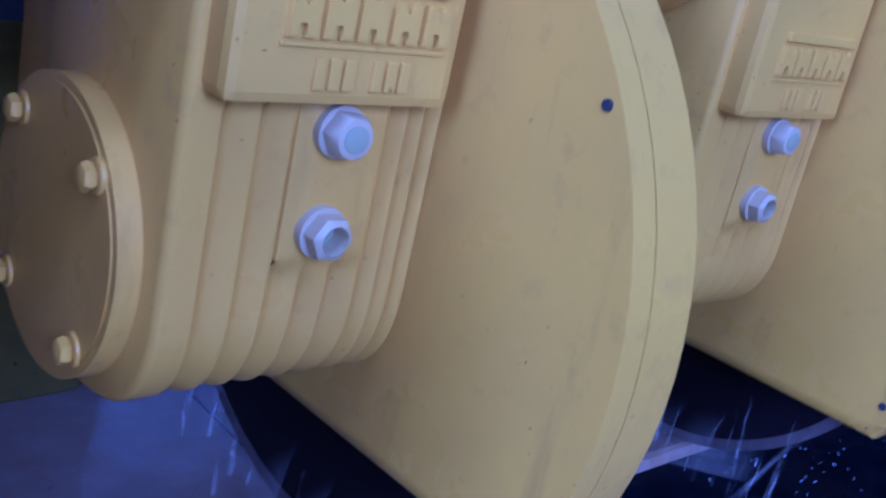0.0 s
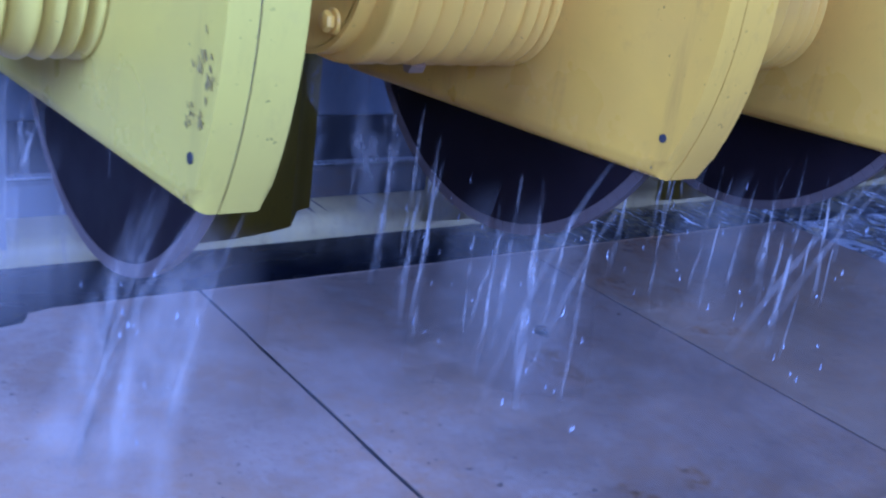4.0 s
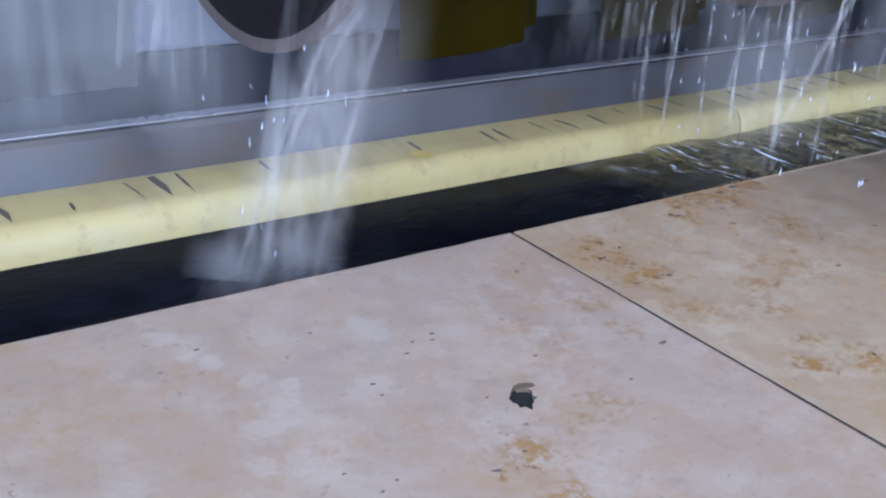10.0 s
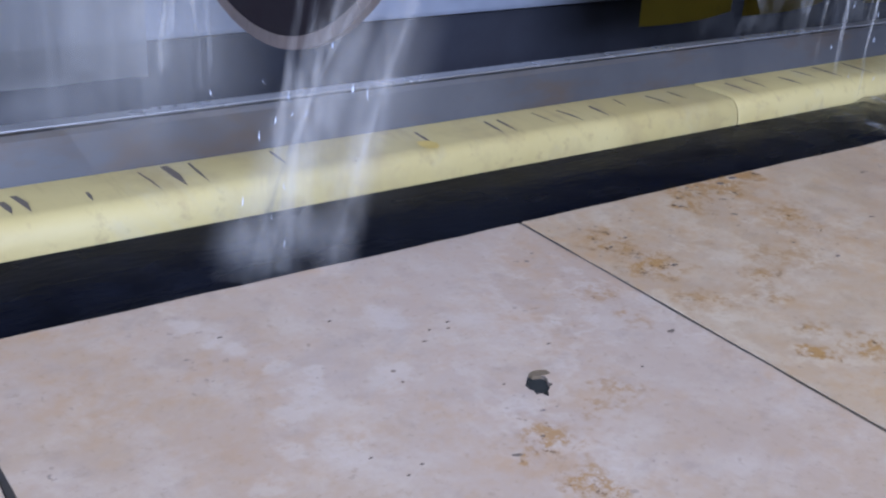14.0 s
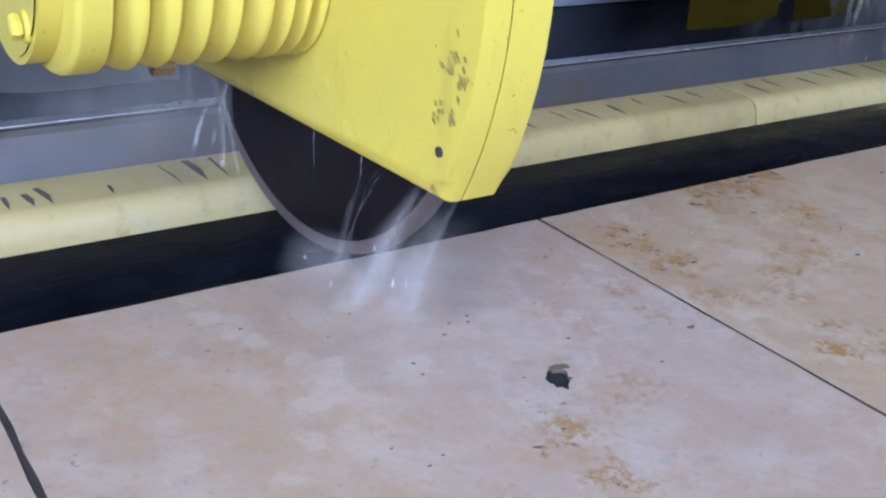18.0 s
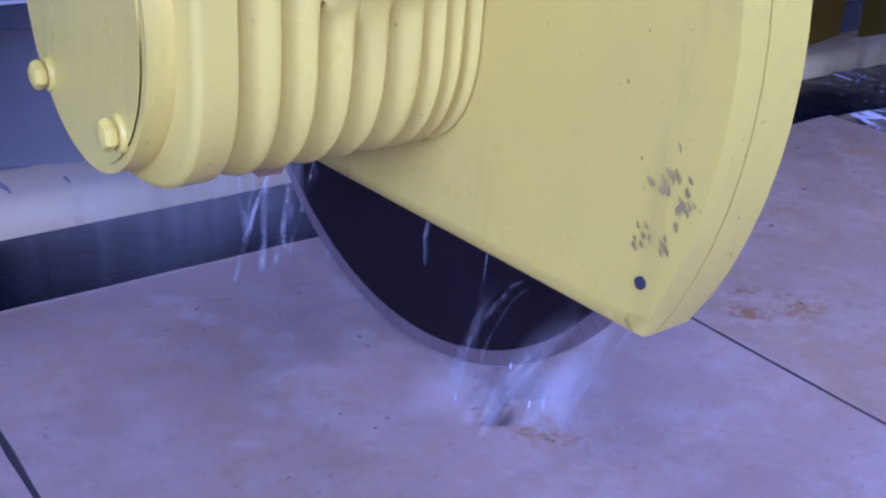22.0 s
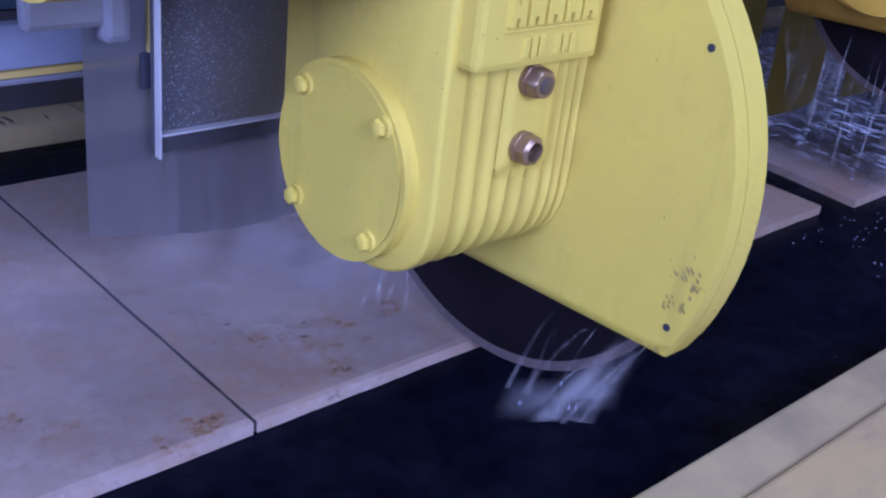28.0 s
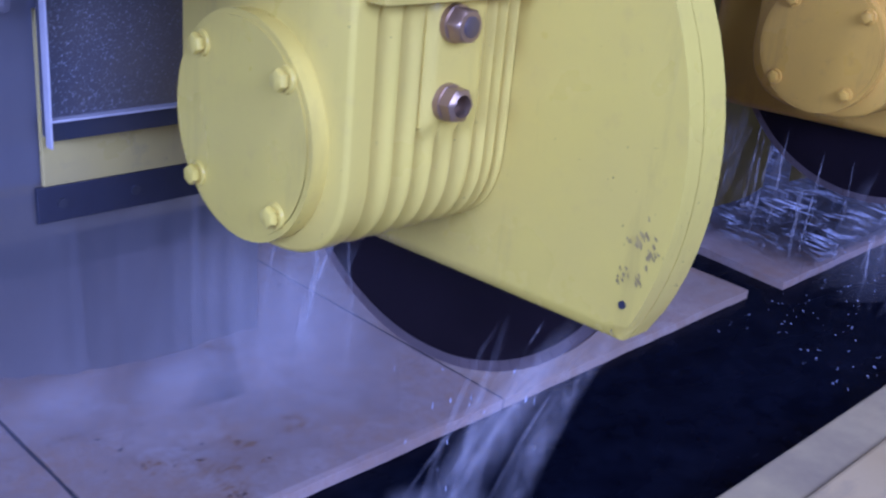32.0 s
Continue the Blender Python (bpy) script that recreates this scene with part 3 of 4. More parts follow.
# bolt holes in the rail, with a torn brown lip
for x in (-0.818, 0.018, 1.75):
    bm = bmesh.new()
    pts = [bm.verts.new((x + 0.013 * math.cos(a) * rnd.uniform(0.7, 1.2), 0.205 + 0.018 * math.sin(a) * rnd.uniform(0.7, 1.1) + 0.01, 0.0222)) for a in [k * 0.7 for k in range(9)]]
    bm.faces.new(pts)
    part("bolt_hole", bm, SCRATCH if x < 0 else STRIPE, rail)

# steel side of the machine behind the rail: a fascia with a turned-over lip, and the trough behind it
fascia = [(0.2885, -0.30), (0.2885, 0.012), (0.302, 0.066), (0.306, 0.072), (0.330, 0.074), (0.334, 0.069), (0.334, -0.30)]
setting("side_plate", prism(bmesh.new(), fascia, -5.4, 7.0, 0.0015), PLATE, "wet grey steel side plate with a turned-over bright lip", "machine frame")
# A paler strip stands in for the wet highlight along the lip.
setting("lip_highlight_strip", new_box(-5.4, 7.0, 0.3075, 0.3290, 0.0745, 0.0772, bevel=0.001), LIP_HIGHLIGHT, "pale strip painting the wet highlight on the side plate's upper edge", "machine frame")
setting("trough", new_box(-5.4, 7.0, 0.336, 1.0, -0.50, -0.30), DARK, "dark wet drain trough behind the side plate", "trough")
back = empty("back_beam", "dark wet back panel under a grey painted beam", "beam")
part("lower_panel", new_box(-5.4, 7.0, 0.75, 0.83, -0.50, 0.045), SHADE, back)
part("beam", new_box(-5.4, 7.0, 0.735, 0.85, 0.0495, 0.62, bevel=0.008), GREYPAINT, back)
# tray for hoses that travels with the yellow saw
tray = empty("hose_tray", "grey steel hose tray with a yellow stripe", "tray")
part("tray_body", new_box(-2.0, -0.22, 0.60, 0.70, 0.2925, 0.352, bevel=0.004), GREYPAINT, tray)
part("stripe", new_box(-2.0, -0.22, 0.596, 0.66, 0.2830, 0.2915), STRIPE, tray, "yellow painted stripe")
part("lower_edge", new_box(-2.0, -0.22, 0.592, 0.66, 0.2745, 0.2822, bevel=0.002), STEEL, tray, "bright steel lower edge")
part("pump", new_box(-0.95, -0.375, 0.61, 0.69, 0.3655, 0.56, bevel=0.015), PUMP, tray, "dark blue-green pump housing")
part("pump_foot", new_box(-0.372, -0.335, 0.605, 0.69, 0.3525, 0.388, bevel=0.004), ORANGE, tray, "brown pump foot")
part("pump_base", new_box(-0.95, -0.375, 0.62, 0.68, 0.3525, 0.365), DARK, tray)
part("hanger", new_box(-1.6, -1.5, 0.602, 0.618, 0.3515, 0.987), STEEL, tray)
part("hanger", new_box(-0.30, -0.24, 0.602, 0.618, 0.3515, 0.987), STEEL, tray)

# ---------------------------------------------------------------- stone
def slab(outline, label, hole=None, seed=1, stone=STONE):
    """A sawn slab: a worn outline, straight sides and, if given, a hole through it."""
    r = random.Random(seed)
    bm = bmesh.new()
    edge = []
    for (xa, ya), (xb, yb) in zip(outline, outline[1:] + outline[:1]):
        n = max(2, int(math.hypot(xb - xa, yb - ya) / 0.035))
        for i in range(n):
            k = i / n
            j = 0.0009 if i else 0.0
            edge.append((xa + (xb - xa) * k + r.uniform(-j, j), ya + (yb - ya) * k + r.uniform(-j, j)))
    loops = [edge] + ([hole] if hole else [])
    tops, lows = [], []
    for q in loops:
        tops.append([bm.verts.new((x, y, 0.0)) for x, y in q])
        lows.append([bm.verts.new((x, y, -0.0168)) for x, y in q])
    rim = []
    for t in tops:
        rim += [bm.edges.new((t[i], t[(i + 1) % len(t)])) for i in range(len(t))]
    bmesh.ops.triangle_fill(bm, edges=rim, use_beauty=True)
    for t, l in zip(tops, lows):
        for i in range(len(t)):
            bm.faces.new((t[i], l[i], l[(i + 1) % len(t)], t[(i + 1) % len(t)]))
    bm.faces.new(lows[0])
    return tagged(part("stone_slab", bm, stone), label, "stone slab", "slabs on the belt")


def rect(x0, x1, y0, y1):
    return [(x0, y0), (x1, y0), (x1, y1), (x0, y1)]


HOLE_AT = (-0.199, -0.277)
rh = random.Random(12)
RADII = (0.012, 0.0175, 0.025, 0.013, 0.0125, 0.0165, 0.017, 0.0235, 0.012, 0.0135, 0.012)
hole = []
for k in range(24):
    s = k * 10 / 24
    r = 0.80 * (RADII[int(s)] + (RADII[int(s) + 1] - RADII[int(s)]) * (s - int(s))) * rh.uniform(0.84, 1.16)
    hole.append((HOLE_AT[0] + r * math.cos(2 * math.pi * k / 24), HOLE_AT[1] + r * math.sin(2 * math.pi * k / 24)))
holed = slab([(-0.597, -0.781), (-0.0028, -0.781), (-0.0028, 0.0), (-0.597, 0.0)], "beige travertine slab with a ragged dark hole", hole, 2)
stained = slab([(0.0028, -0.781), (0.701, -0.779), (0.712, -0.2), (0.705, 0.002), (0.0028, 0.001)], "yellowish beige travertine slab with rust-coloured stains", None, 3, WARM_STONE)
slab([(0.80, -0.80), (1.47, -0.80), (1.47, -0.005), (1.15, -0.005), (1.02, -0.12), (0.93, -0.22), (0.862, -0.36), (0.825, -0.55)], "wet grey-beige travertine slab with a broken rear corner", None, 4)
slab(rect(1.50, 2.25, -0.79, 0.0), "wet grey-beige travertine slab", None, 5)
slab(rect(2.28, 3.1, -0.79, 0.0), "wet grey-beige travertine slab", None, 6)
slab([(-1.30, -0.785), (-0.603, -0.782), (-0.603, 0.0), (-0.80, 0.0), (-0.835, -0.008), (-0.85, -0.035), (-0.93, -0.05), (-1.0, -0.06), (-1.30, -0.06)], "beige travertine slab with a chipped rear corner", None, 7)
slab(rect(-2.1, -1.306, -0.785, -0.03), "plain beige travertine slab", None, 8)
holed.data.materials.append(HOLE_WALL)
for q in holed.data.polygons:
    if abs(q.normal.z) < 0.5 and math.hypot(q.center.x / U - HOLE_AT[0], q.center.y / U - HOLE_AT[1]) < 0.05:
        q.material_index = 1
bm = bmesh.new()
for x in (0.0, -0.600, -1.303):
    box(bm, x - 0.0026, x + 0.0026, -0.778, -0.002, -0.0166, -0.0010)
tagged(part("joint_slurry", bm, JOINT), "dark wet slurry in the joints between the slabs", "slurry", kind="stuff")
# small open pores in the two slabs
rp = random.Random(17)
PORES = [(0.075, -0.163, 6), (-0.034, -0.265, 6), (0.393, -0.177, 5), (0.046, -0.098, 4), (0.078, -0.086, 4), (-0.277, -0.347, 5), (-0.359, -0.328, 2.5), (-0.243, -0.173, 3), (-0.228, -0.158, 2.5),
         (-0.211, -0.163, 2.5), (-0.298, -0.102, 3), (-0.103, -0.299, 2.5), (0.30, -0.175, 3), (0.256, -0.231, 4), (0.522, -0.071, 5), (0.204, -0.048, 5), (0.34, -0.008, 9), (0.31, -0.014, 8),
         (-0.2052, -0.1533, 3), (-0.2935, -0.2026, 3.5), (-0.2955, -0.2205, 2.5), (-0.3433, -0.3218, 2.5), (-0.3718, -0.2973, 2.5), (-0.3945, -0.0831, 3), (-0.1492, -0.229, 3), (-0.2249, -0.2636, 2), (-0.244, -0.3376, 3)]
for x, y, size in PORES:
    bm = bmesh.new()
    s = size * 0.0008
    turn = rp.uniform(-0.5, 0.3)
    rim = []
    for k in range(9):
        u, v = s * math.cos(0.7 * k) * rp.uniform(0.6, 1.2), 0.5 * s * math.sin(0.7 * k) * rp.uniform(0.5, 1.2)
        rim.append(bm.verts.new((x + u * math.cos(turn) - v * math.sin(turn), y + u * math.sin(turn) + v * math.cos(turn), 0.0004)))
    bm.faces.new(rim)
    low = [bm.verts.new((v.co.x, v.co.y, -0.002)) for v in rim]
    for k in range(9):
        bm.faces.new((rim[k], low[k], low[(k + 1) % 9], rim[(k + 1) % 9]))
    part("pore", bm, HOLE_WALL, stained if x > 0 else holed)
bm = bmesh.new()
lip = [bm.verts.new((-0.188 + 0.0085 * math.cos(a) * rp.uniform(0.7, 1.2) - 0.004 * math.sin(a), -0.2640 + 0.0052 * math.sin(a) * rp.uniform(0.75, 1.1), 0.0005)) for a in [2 * math.pi * k / 13 for k in range(13)]]
bm.faces.new(lip)
low = [bm.verts.new((v.co.x, v.co.y, -0.003)) for v in lip]
for k in range(13):
    bm.faces.new((lip[k], low[k], low[(k + 1) % 13], lip[(k + 1) % 13]))
part("chipped_lip", bm, CHIP, holed, "brown broken edge of the hole")
# Black fill just below the surface paints the shade deep in the hole.
pit = tagged(part("pit_shadow", new_box(-0.226, -0.180, -0.310, -0.244, -0.0166, -0.0035), PIT), "black fill painting the shade inside the slab's hole", "pit", kind="structure")

# ---------------------------------------------------------------- bar on the operator's side (slides with the bridge)
bar = empty("splash_bar", "pale worn nylon bar with a grey wet front strip", "bar")
part("front_strip", new_box(-5.0, 6.5, -0.074, 0.0, -0.0165, 0.024, bevel=0.004), STRIP, bar, "greyish worn front strip")
part("top_board", new_box(-5.0, 6.5, -0.33, -0.0765, -0.0165, 0.030, bevel=0.006), BOARD, bar)
for x in (-2.2, -1.0, 0.9, 2.0):
    part("joint_mark", new_box(x, x + 0.003, -0.072, -0.004, 0.0235, 0.0246), SCRATCH, bar)

# ---------------------------------------------------------------- saw heads
CY, CZ, RB, RG = 0.0915, 0.318, 0.302, 0.342
BZ = 0.306


def guard_profile(r, chord, n=56):
    """A disc cut off below, a little lower at its back."""
    a0, a1 = math.asin((chord - 0.022 - CZ) / r), math.pi - math.asin((chord - CZ) / r)
    return [(CY + r * math.cos(a0 + (a1 - a0) * i / n), CZ + r * math.sin(a0 + (a1 - a0) * i / n)) for i in range(n + 1)]


GROOVES = [(-0.2186, 0.452), (-0.1913, 0.452), (-0.1655, 0.338), (-0.1405, 0.326), (-0.1155, 0.334), (-0.0890, 0.80), (-0.0710, 0.80), (-0.0550, 0.80)]


def cast_body(r=0.122):
    """The casting: a squarish belly whose skin rises in ribs that break off in narrow notches."""
    bm = bmesh.new()
    stops = [-0.2500] + [x for x, _ in GROOVES] + [-0.0425]
    xs = [-0.2500, -0.2485, -0.2450]
    for a, b in zip(stops, stops[1:]):
        xs += [a + (b - a) * k for k in (0.0, 0.04, 0.09, 0.16, 0.28, 0.42, 0.56, 0.70, 0.80, 0.87, 0.91, 0.95, 0.98)]
    xs = sorted(set(round(x, 5) for x in xs)) + [-0.0425]
    zs = [0.80, 0.70, 0.60, 0.52, 0.462, 0.452, 0.440, 0.42, 0.39, 0.36, 0.345, 0.338, 0.330, 0.322]

    def swell(x, z):
        off = 0.0115
        tops = [2.0] + [t for _, t in GROOVES] + [2.0]
        for k, (lo, hi) in enumerate(zip(stops, stops[1:])):
            if k and lo <= x < hi and tops[k] < 3:
                fade = min(1.0, max(0.0, (tops[k] - z) / 0.016)) if tops[k] < 0.7 else 1.0
                q = (x - lo) / (hi - lo)
                crest = max(0.0, (q - 0.86) / 0.14)
                off -= fade * (0.0135 * (1 - min(1.0, q / 0.78)) ** 1.2 + 0.004 * crest ** 2)
        for gx, top in GROOVES:
            d, side = abs(x - gx), 0.0036
            if d < side:
                fade = min(1.0, max(0.0, (top - z) / 0.016)) if top < 0.7 else 1.0
                off -= fade * 0.0110 * (1 - d / side)
        if -0.1655 < x < -0.0890 and z < 0.46:
            edge = max(0.0, min((x + 0.1655) / 0.011, (-0.0890 - x) / 0.009, (z - 0.328) / 0.020, 1.0))
            off += 0.0060 * edge * edge * (3 - 2 * edge)
        if x < -0.2445:
            off -= 0.006 * ((-0.2445 - x) / 0.0055) ** 2
        return off
    rings = []
    for x in xs:
        ring = [(CY - r - swell(x, z), z) for z in zs]
        for i in range(33):
            a = math.pi + math.pi * i / 32
            c_, s_ = math.cos(a), math.sin(a)
            q = r + swell(x, CZ - 0.004 - 0.1 * abs(s_))
            ring.append((CY + q * math.copysign(abs(c_) ** 0.75, c_), CZ - 0.004 - q * 0.83 * abs(s_) ** 0.75))
        ring += [(CY + r + swell(x, z), z) for z in reversed(zs)]
        rings.append([bm.verts.new((x, y, z)) for y, z in ring])
    for p, q in zip(rings, rings[1:]):
        for i in range(len(p) - 1):
            bm.faces.new((p[i], p[i + 1], q[i + 1], q[i]))
        bm.faces.new((p[-1], p[0], q[0], q[-1]))
    bm.faces.new(rings[0])
    bm.faces.new(list(reversed(rings[-1])))
    return bm


def side_plug(parent, x, z, r, plug_mat, hollow):
    """A hexagon plug that looks out of the side of the gearbox (towards -y)."""
    y0 = CY - 0.1275
    bm = bmesh.new()

    def ring(rad, y, n, turn=0.0):
        return [bm.verts.new((x + rad * math.cos(turn + 2 * math.pi * i / n), y, z + rad * math.sin(turn + 2 * math.pi * i / n))) for i in range(n)]
    wide = 1.02 if plug_mat == PLUG else 1.1
    a, b = ring(r * wide, y0 - 0.008, 24), ring(r * wide, y0 - 0.0185, 24)
    c, d = ring(r, y0 - 0.019, 24, 0.2), ring(r * 0.97, y0 - 0.031, 24, 0.2)
    for i, v in enumerate(c + d):
        k = 1.0 / max(0.90, math.cos(((math.atan2(v.co.z - z, v.co.x - x) + 0.1) % (math.pi / 3)) - math.pi / 6) * 1.1)
        v.co.x, v.co.z = x + (v.co.x - x) * k * 0.96, z + (v.co.z - z) * k * 0.96
    e = ring(r * (0.62 if hollow else 0.8), y0 - 0.034, 24)
    f = ring(r * 0.58, y0 - (0.016 if hollow else 0.0345), 24)
    for p, q in ((a, b), (b, c), (c, d), (d, e), (e, f)):
        for i in range(24):
            bm.faces.new((p[i], p[(i + 1) % 24], q[(i + 1) % 24], q[i]))
    bm.faces.new(f)
    bm.faces.new(a)
    plug = part("plug", bm, plug_mat, parent, "hexagon screw plug", smooth=True)
    depth = 0.0162 if hollow else 0.0346
    face = bmesh.new()
    rim = [[face.verts.new((x + rad * math.cos(0.2618 * i), y0 - y, z + rad * math.sin(0.2618 * i))) for i in range(24)] for rad, y in ((r * 0.56, depth - 0.002), (r * 0.56, depth + 0.0008), (r * 0.45, depth + 0.0014))]
    for p, q in zip(rim, rim[1:]):
        for i in range(24):
            face.faces.new((p[i], p[(i + 1) % 24], q[(i + 1) % 24], q[i]))
    face.faces.new(rim[2])
    part("plug_face", face, PLUG_CORE if plug_mat == PLUG else GREEN_CORE, plug, "dull centre of the plug", smooth=True)
    return plug


def saw_head(label, paint, plug_mat, group, curtain_kind):
    head = empty("stone_saw", label, "stone saw", group)
    # blade
    blade = part("blade", disc(CY, BZ, RB - 0.012, -0.0035, 0.0035, 96), BLADE, head, "dark steel saw disc", smooth=True)
    bm = bmesh.new()
    n = 112
    for i in range(n):
        a, b = 2 * math.pi * i / n, 2 * math.pi * (i + 0.97) / n
        vs = []
        for x in (-0.0045, 0.0045):
            for r, q in ((RB - 0.0125, a), (RB - 0.0125, b), (RB, b), (RB, a)):
                vs.append(bm.verts.new((x, CY + r * math.cos(q), BZ + r * math.sin(q))))
        for f in ((0, 1, 2, 3), (7, 6, 5, 4), (0, 4, 5, 1), (1, 5, 6, 2), (2, 6, 7, 3), (3, 7, 4, 0)):
            bm.faces.new([vs[k] for k in f])
    part("segment_rim", bm, BLADE_RIM, blade, "bright worn diamond segments")
    # guard: two shells with a seam round the rim
    gp = guard_profile(RG, 0.150)
    gb = part("guard", prism(bmesh.new(), gp, -0.042, -0.0195, 0.018, 7, "front"), paint, head, "rounded painted blade guard", smooth=True)
    inner = guard_profile(RG - 0.0018, 0.1518)
    part("seam", prism(bmesh.new(), inner, -0.0195, -0.0180), SCRATCH, gb, "dark seam between the guard's shells")
    part("rear_shell", prism(bmesh.new(), guard_profile(RG, 0.150), -0.0180, 0.016 if curtain_kind == "sheet" else 0.024, 0.005, 4, "back"), paint, gb, "", smooth=True)
    for y, z in ((-0.208, 0.193), (-0.188, 0.495)):
        part("screw_hole", disc(y, z, 0.0042, -0.0436, -0.0415, 12), DARK, gb)
    r = random.Random(9)
    bm = bmesh.new()
    for k in range(20):
        a, rad, w = math.pi + r.uniform(-0.55, 0.75), RG - 0.0120 + r.gauss(0, 0.0005), r.uniform(0.0004, 0.0012)
        y, z = CY + rad * math.cos(a), CZ + rad * math.sin(a)
        bm.faces.new([bm.verts.new((-0.0416, y + w * 0.7 * math.cos(q) * r.uniform(0.6, 1.2), z + 1.7 * w * math.sin(q) * r.uniform(0.6, 1.2))) for q in [2 * math.pi * i / 6 for i in range(6)]])
    tagged(part("paint_chips", bm, SCRATCH, gb, "small dark chips along the guard's shoulder"), kind="stuff")
    if curtain_kind == "sheet":
        r = random.Random(4)
        bm = bmesh.new()
        for cy, cz, n, sy, sz in ((-0.222, 0.266, 9, 0.004, 0.004), (-0.230, 0.251, 10, 0.003, 0.006), (-0.211, 0.258, 5, 0.004, 0.003), (-0.220, 0.223, 5, 0.004, 0.003), (-0.203, 0.221, 6, 0.003, 0.006), (-0.204, 0.159, 3, 0.002, 0.002)):
            for k in range(int(1.2 * n)):
                y, z = cy + r.gauss(0, 1.2 * sy), cz + r.gauss(0, 1.3 * sz)
                q = [bm.verts.new((-0.0424 - 0.00004 * k - 0.0009 * (n % 7) / 7, y + 0.0017 * math.cos(a) * r.uniform(0.4, 1.3) + 0.0012 * math.sin(a), z + 0.0030 * math.sin(a) * r.uniform(0.4, 1.3))) for a in [2 * math.pi * i / 7 for i in range(7)]]
                bm.faces.new(q)
        tagged(part("scuff", bm, SCUFF, gb, "chipped paint near the guard's tip"), kind="stuff")
    # gearbox
    box_ = part("gearbox", cast_body(), paint, head, "ribbed cast gearbox", smooth=True)
    part("mount_arm", new_box(-0.22, -0.07, CY - 0.06, 0.52, 0.8005, 0.959, bevel=0.01), paint, head)
    side_plug(box_, -0.138, 0.434, 0.0172, plug_mat, False)
    side_plug(box_, -0.139, 0.362, 0.0172, plug_mat, True)
    plate = part("name_block", new_box(-0.240, -0.064, CY - 0.160, CY - 0.10, 0.455, 0.75, bevel=0.008), paint, box_, "cast name block with raised lettering")
    yb = CY - 0.160
    part("raised_line", new_box(-0.203, -0.084, yb - 0.0045, yb + 0.002, 0.530, 0.539, bevel=0.0015), paint, plate, "raised cast line")
    part("raised_line", new_box(-0.208, -0.080, yb - 0.0025, yb + 0.002, 0.4925, 0.4960, bevel=0.001), paint, plate, "raised cast line")
    for k in range(5):
        xk = -0.205 + k * 0.026
        prof = [(0, 0), (0.006, 0), (0.006, 0.010), (0.013, 0.010), (0.013, 0), (0.021, 0), (0.021, 0.024 + 0.003 * (k % 2)), (0.014, 0.027), (0.0105, 0.017 + 0.004 * (k % 3)), (0.006, 0.027), (0, 0.027)]
        bm = bmesh.new()
        f0 = [bm.verts.new((xk + u + 0.0006, yb - 0.0048, 0.4985 + v)) for u, v in prof]
        f1 = [bm.verts.new((xk + u - 0.0006, yb + 0.002, 0.4985 + v)) for u, v in prof]
        bm.faces.new(f0)
        for q in range(len(prof)):
            bm.faces.new((f0[q], f0[(q + 1) % len(prof)], f1[(q + 1) % len(prof)], f1[q]))
        bmesh.ops.bevel(bm, geom=list({e for f in bm.faces for e in f.edges if all(abs(v.co.y - (yb - 0.0048)) < 1e-6 for v in e.verts)}), offset=0.001, segments=2, affect="EDGES")
        part("raised_mark", bm, paint, plate, "raised cast maker's mark")
    for k in (0, 1, 2, 4, 5, 6):
        xk = -0.180 + k * 0.0112
        part("raised_bar", new_box(xk, xk + 0.0082, yb - 0.0032, yb + 0.002, 0.466, 0.487, bevel=0.0012), paint, plate, "raised cast type number")
    # round end cover with four bolts
    cover = part("end_cover", disc(CY, CZ, 0.110, -0.268, -0.238, 64, 0.005), paint, box_, "round bolted end cover", smooth=True)
    bm = disc(CY, CZ, 0.1035, -0.2695, -0.2675, 64, 0.0018)
    part("cover_face", bm, paint, cover, "", smooth=True)
    for y, z in ((0.153, 0.386), (0.160, 0.254), (0.020, 0.380), (0.030, 0.250)):
        part("bolt", disc(y, z, 0.0130, -0.2725, -0.2665, 20, 0.002), paint, cover, "", smooth=True)
        bm = disc(y, z, 0.0108, -0.2825, -0.272, 6, 0.0045, 0.4)
        part("bolt_head", bm, paint, cover, "", smooth=True)
    # motor block above
    part("motor", disc(CY, 0.66, 0.145, -0.60, -0.2625, 40, 0.012), paint, head, "painted motor housing", smooth=True)
    part("drain_stub", disc(0.045, 0.206, 0.009, -0.168, -0.150, 6), PLUG, box_)
    if curtain_kind == "sheet":
        hood = part("rear_hood", new_box(-0.312, 0.03, 0.40, 0.418, 0.230, 0.80, bevel=0.002), HOOD, head, "dark wet rear splash plate")
        part("bright_edge", new_box(-0.3150, -0.3125, 0.388, 0.402, 0.222, 0.80, bevel=0.0008), BRIGHT, hood, "bright steel edge")
        part("lower_lip", new_box(-0.312, 0.03, 0.386, 0.3995, 0.2525, 0.2555, bevel=0.001), BRIGHT, hood, "bright steel lip")
        part("lip_bar", new_box(-0.312, 0.03, 0.392, 0.3995, 0.230, 0.2515), DARK, hood)
        bm = new_box(-0.378, -0.343, 0.40, 0.430, 0.372, 0.80, bevel=0.010)
        box(bm, -0.47, -0.37, 0.405, 0.428, 0.392, 0.80, bevel=0.008)
        part("bracket", bm, STEEL, head, "grey bracket of the splash plate")
    else:
        bm = bmesh.new()
        cols = 12
        top, low = [], []
        for i in range(cols + 1):
            k = i / cols
            x = -0.31 + 0.255 * k
            y = 0.400 - 0.012 * math.sin(k * 3.1) + (0.02 if k > 0.85 else 0.0)
            top.append(bm.verts.new((x, y, 0.40)))
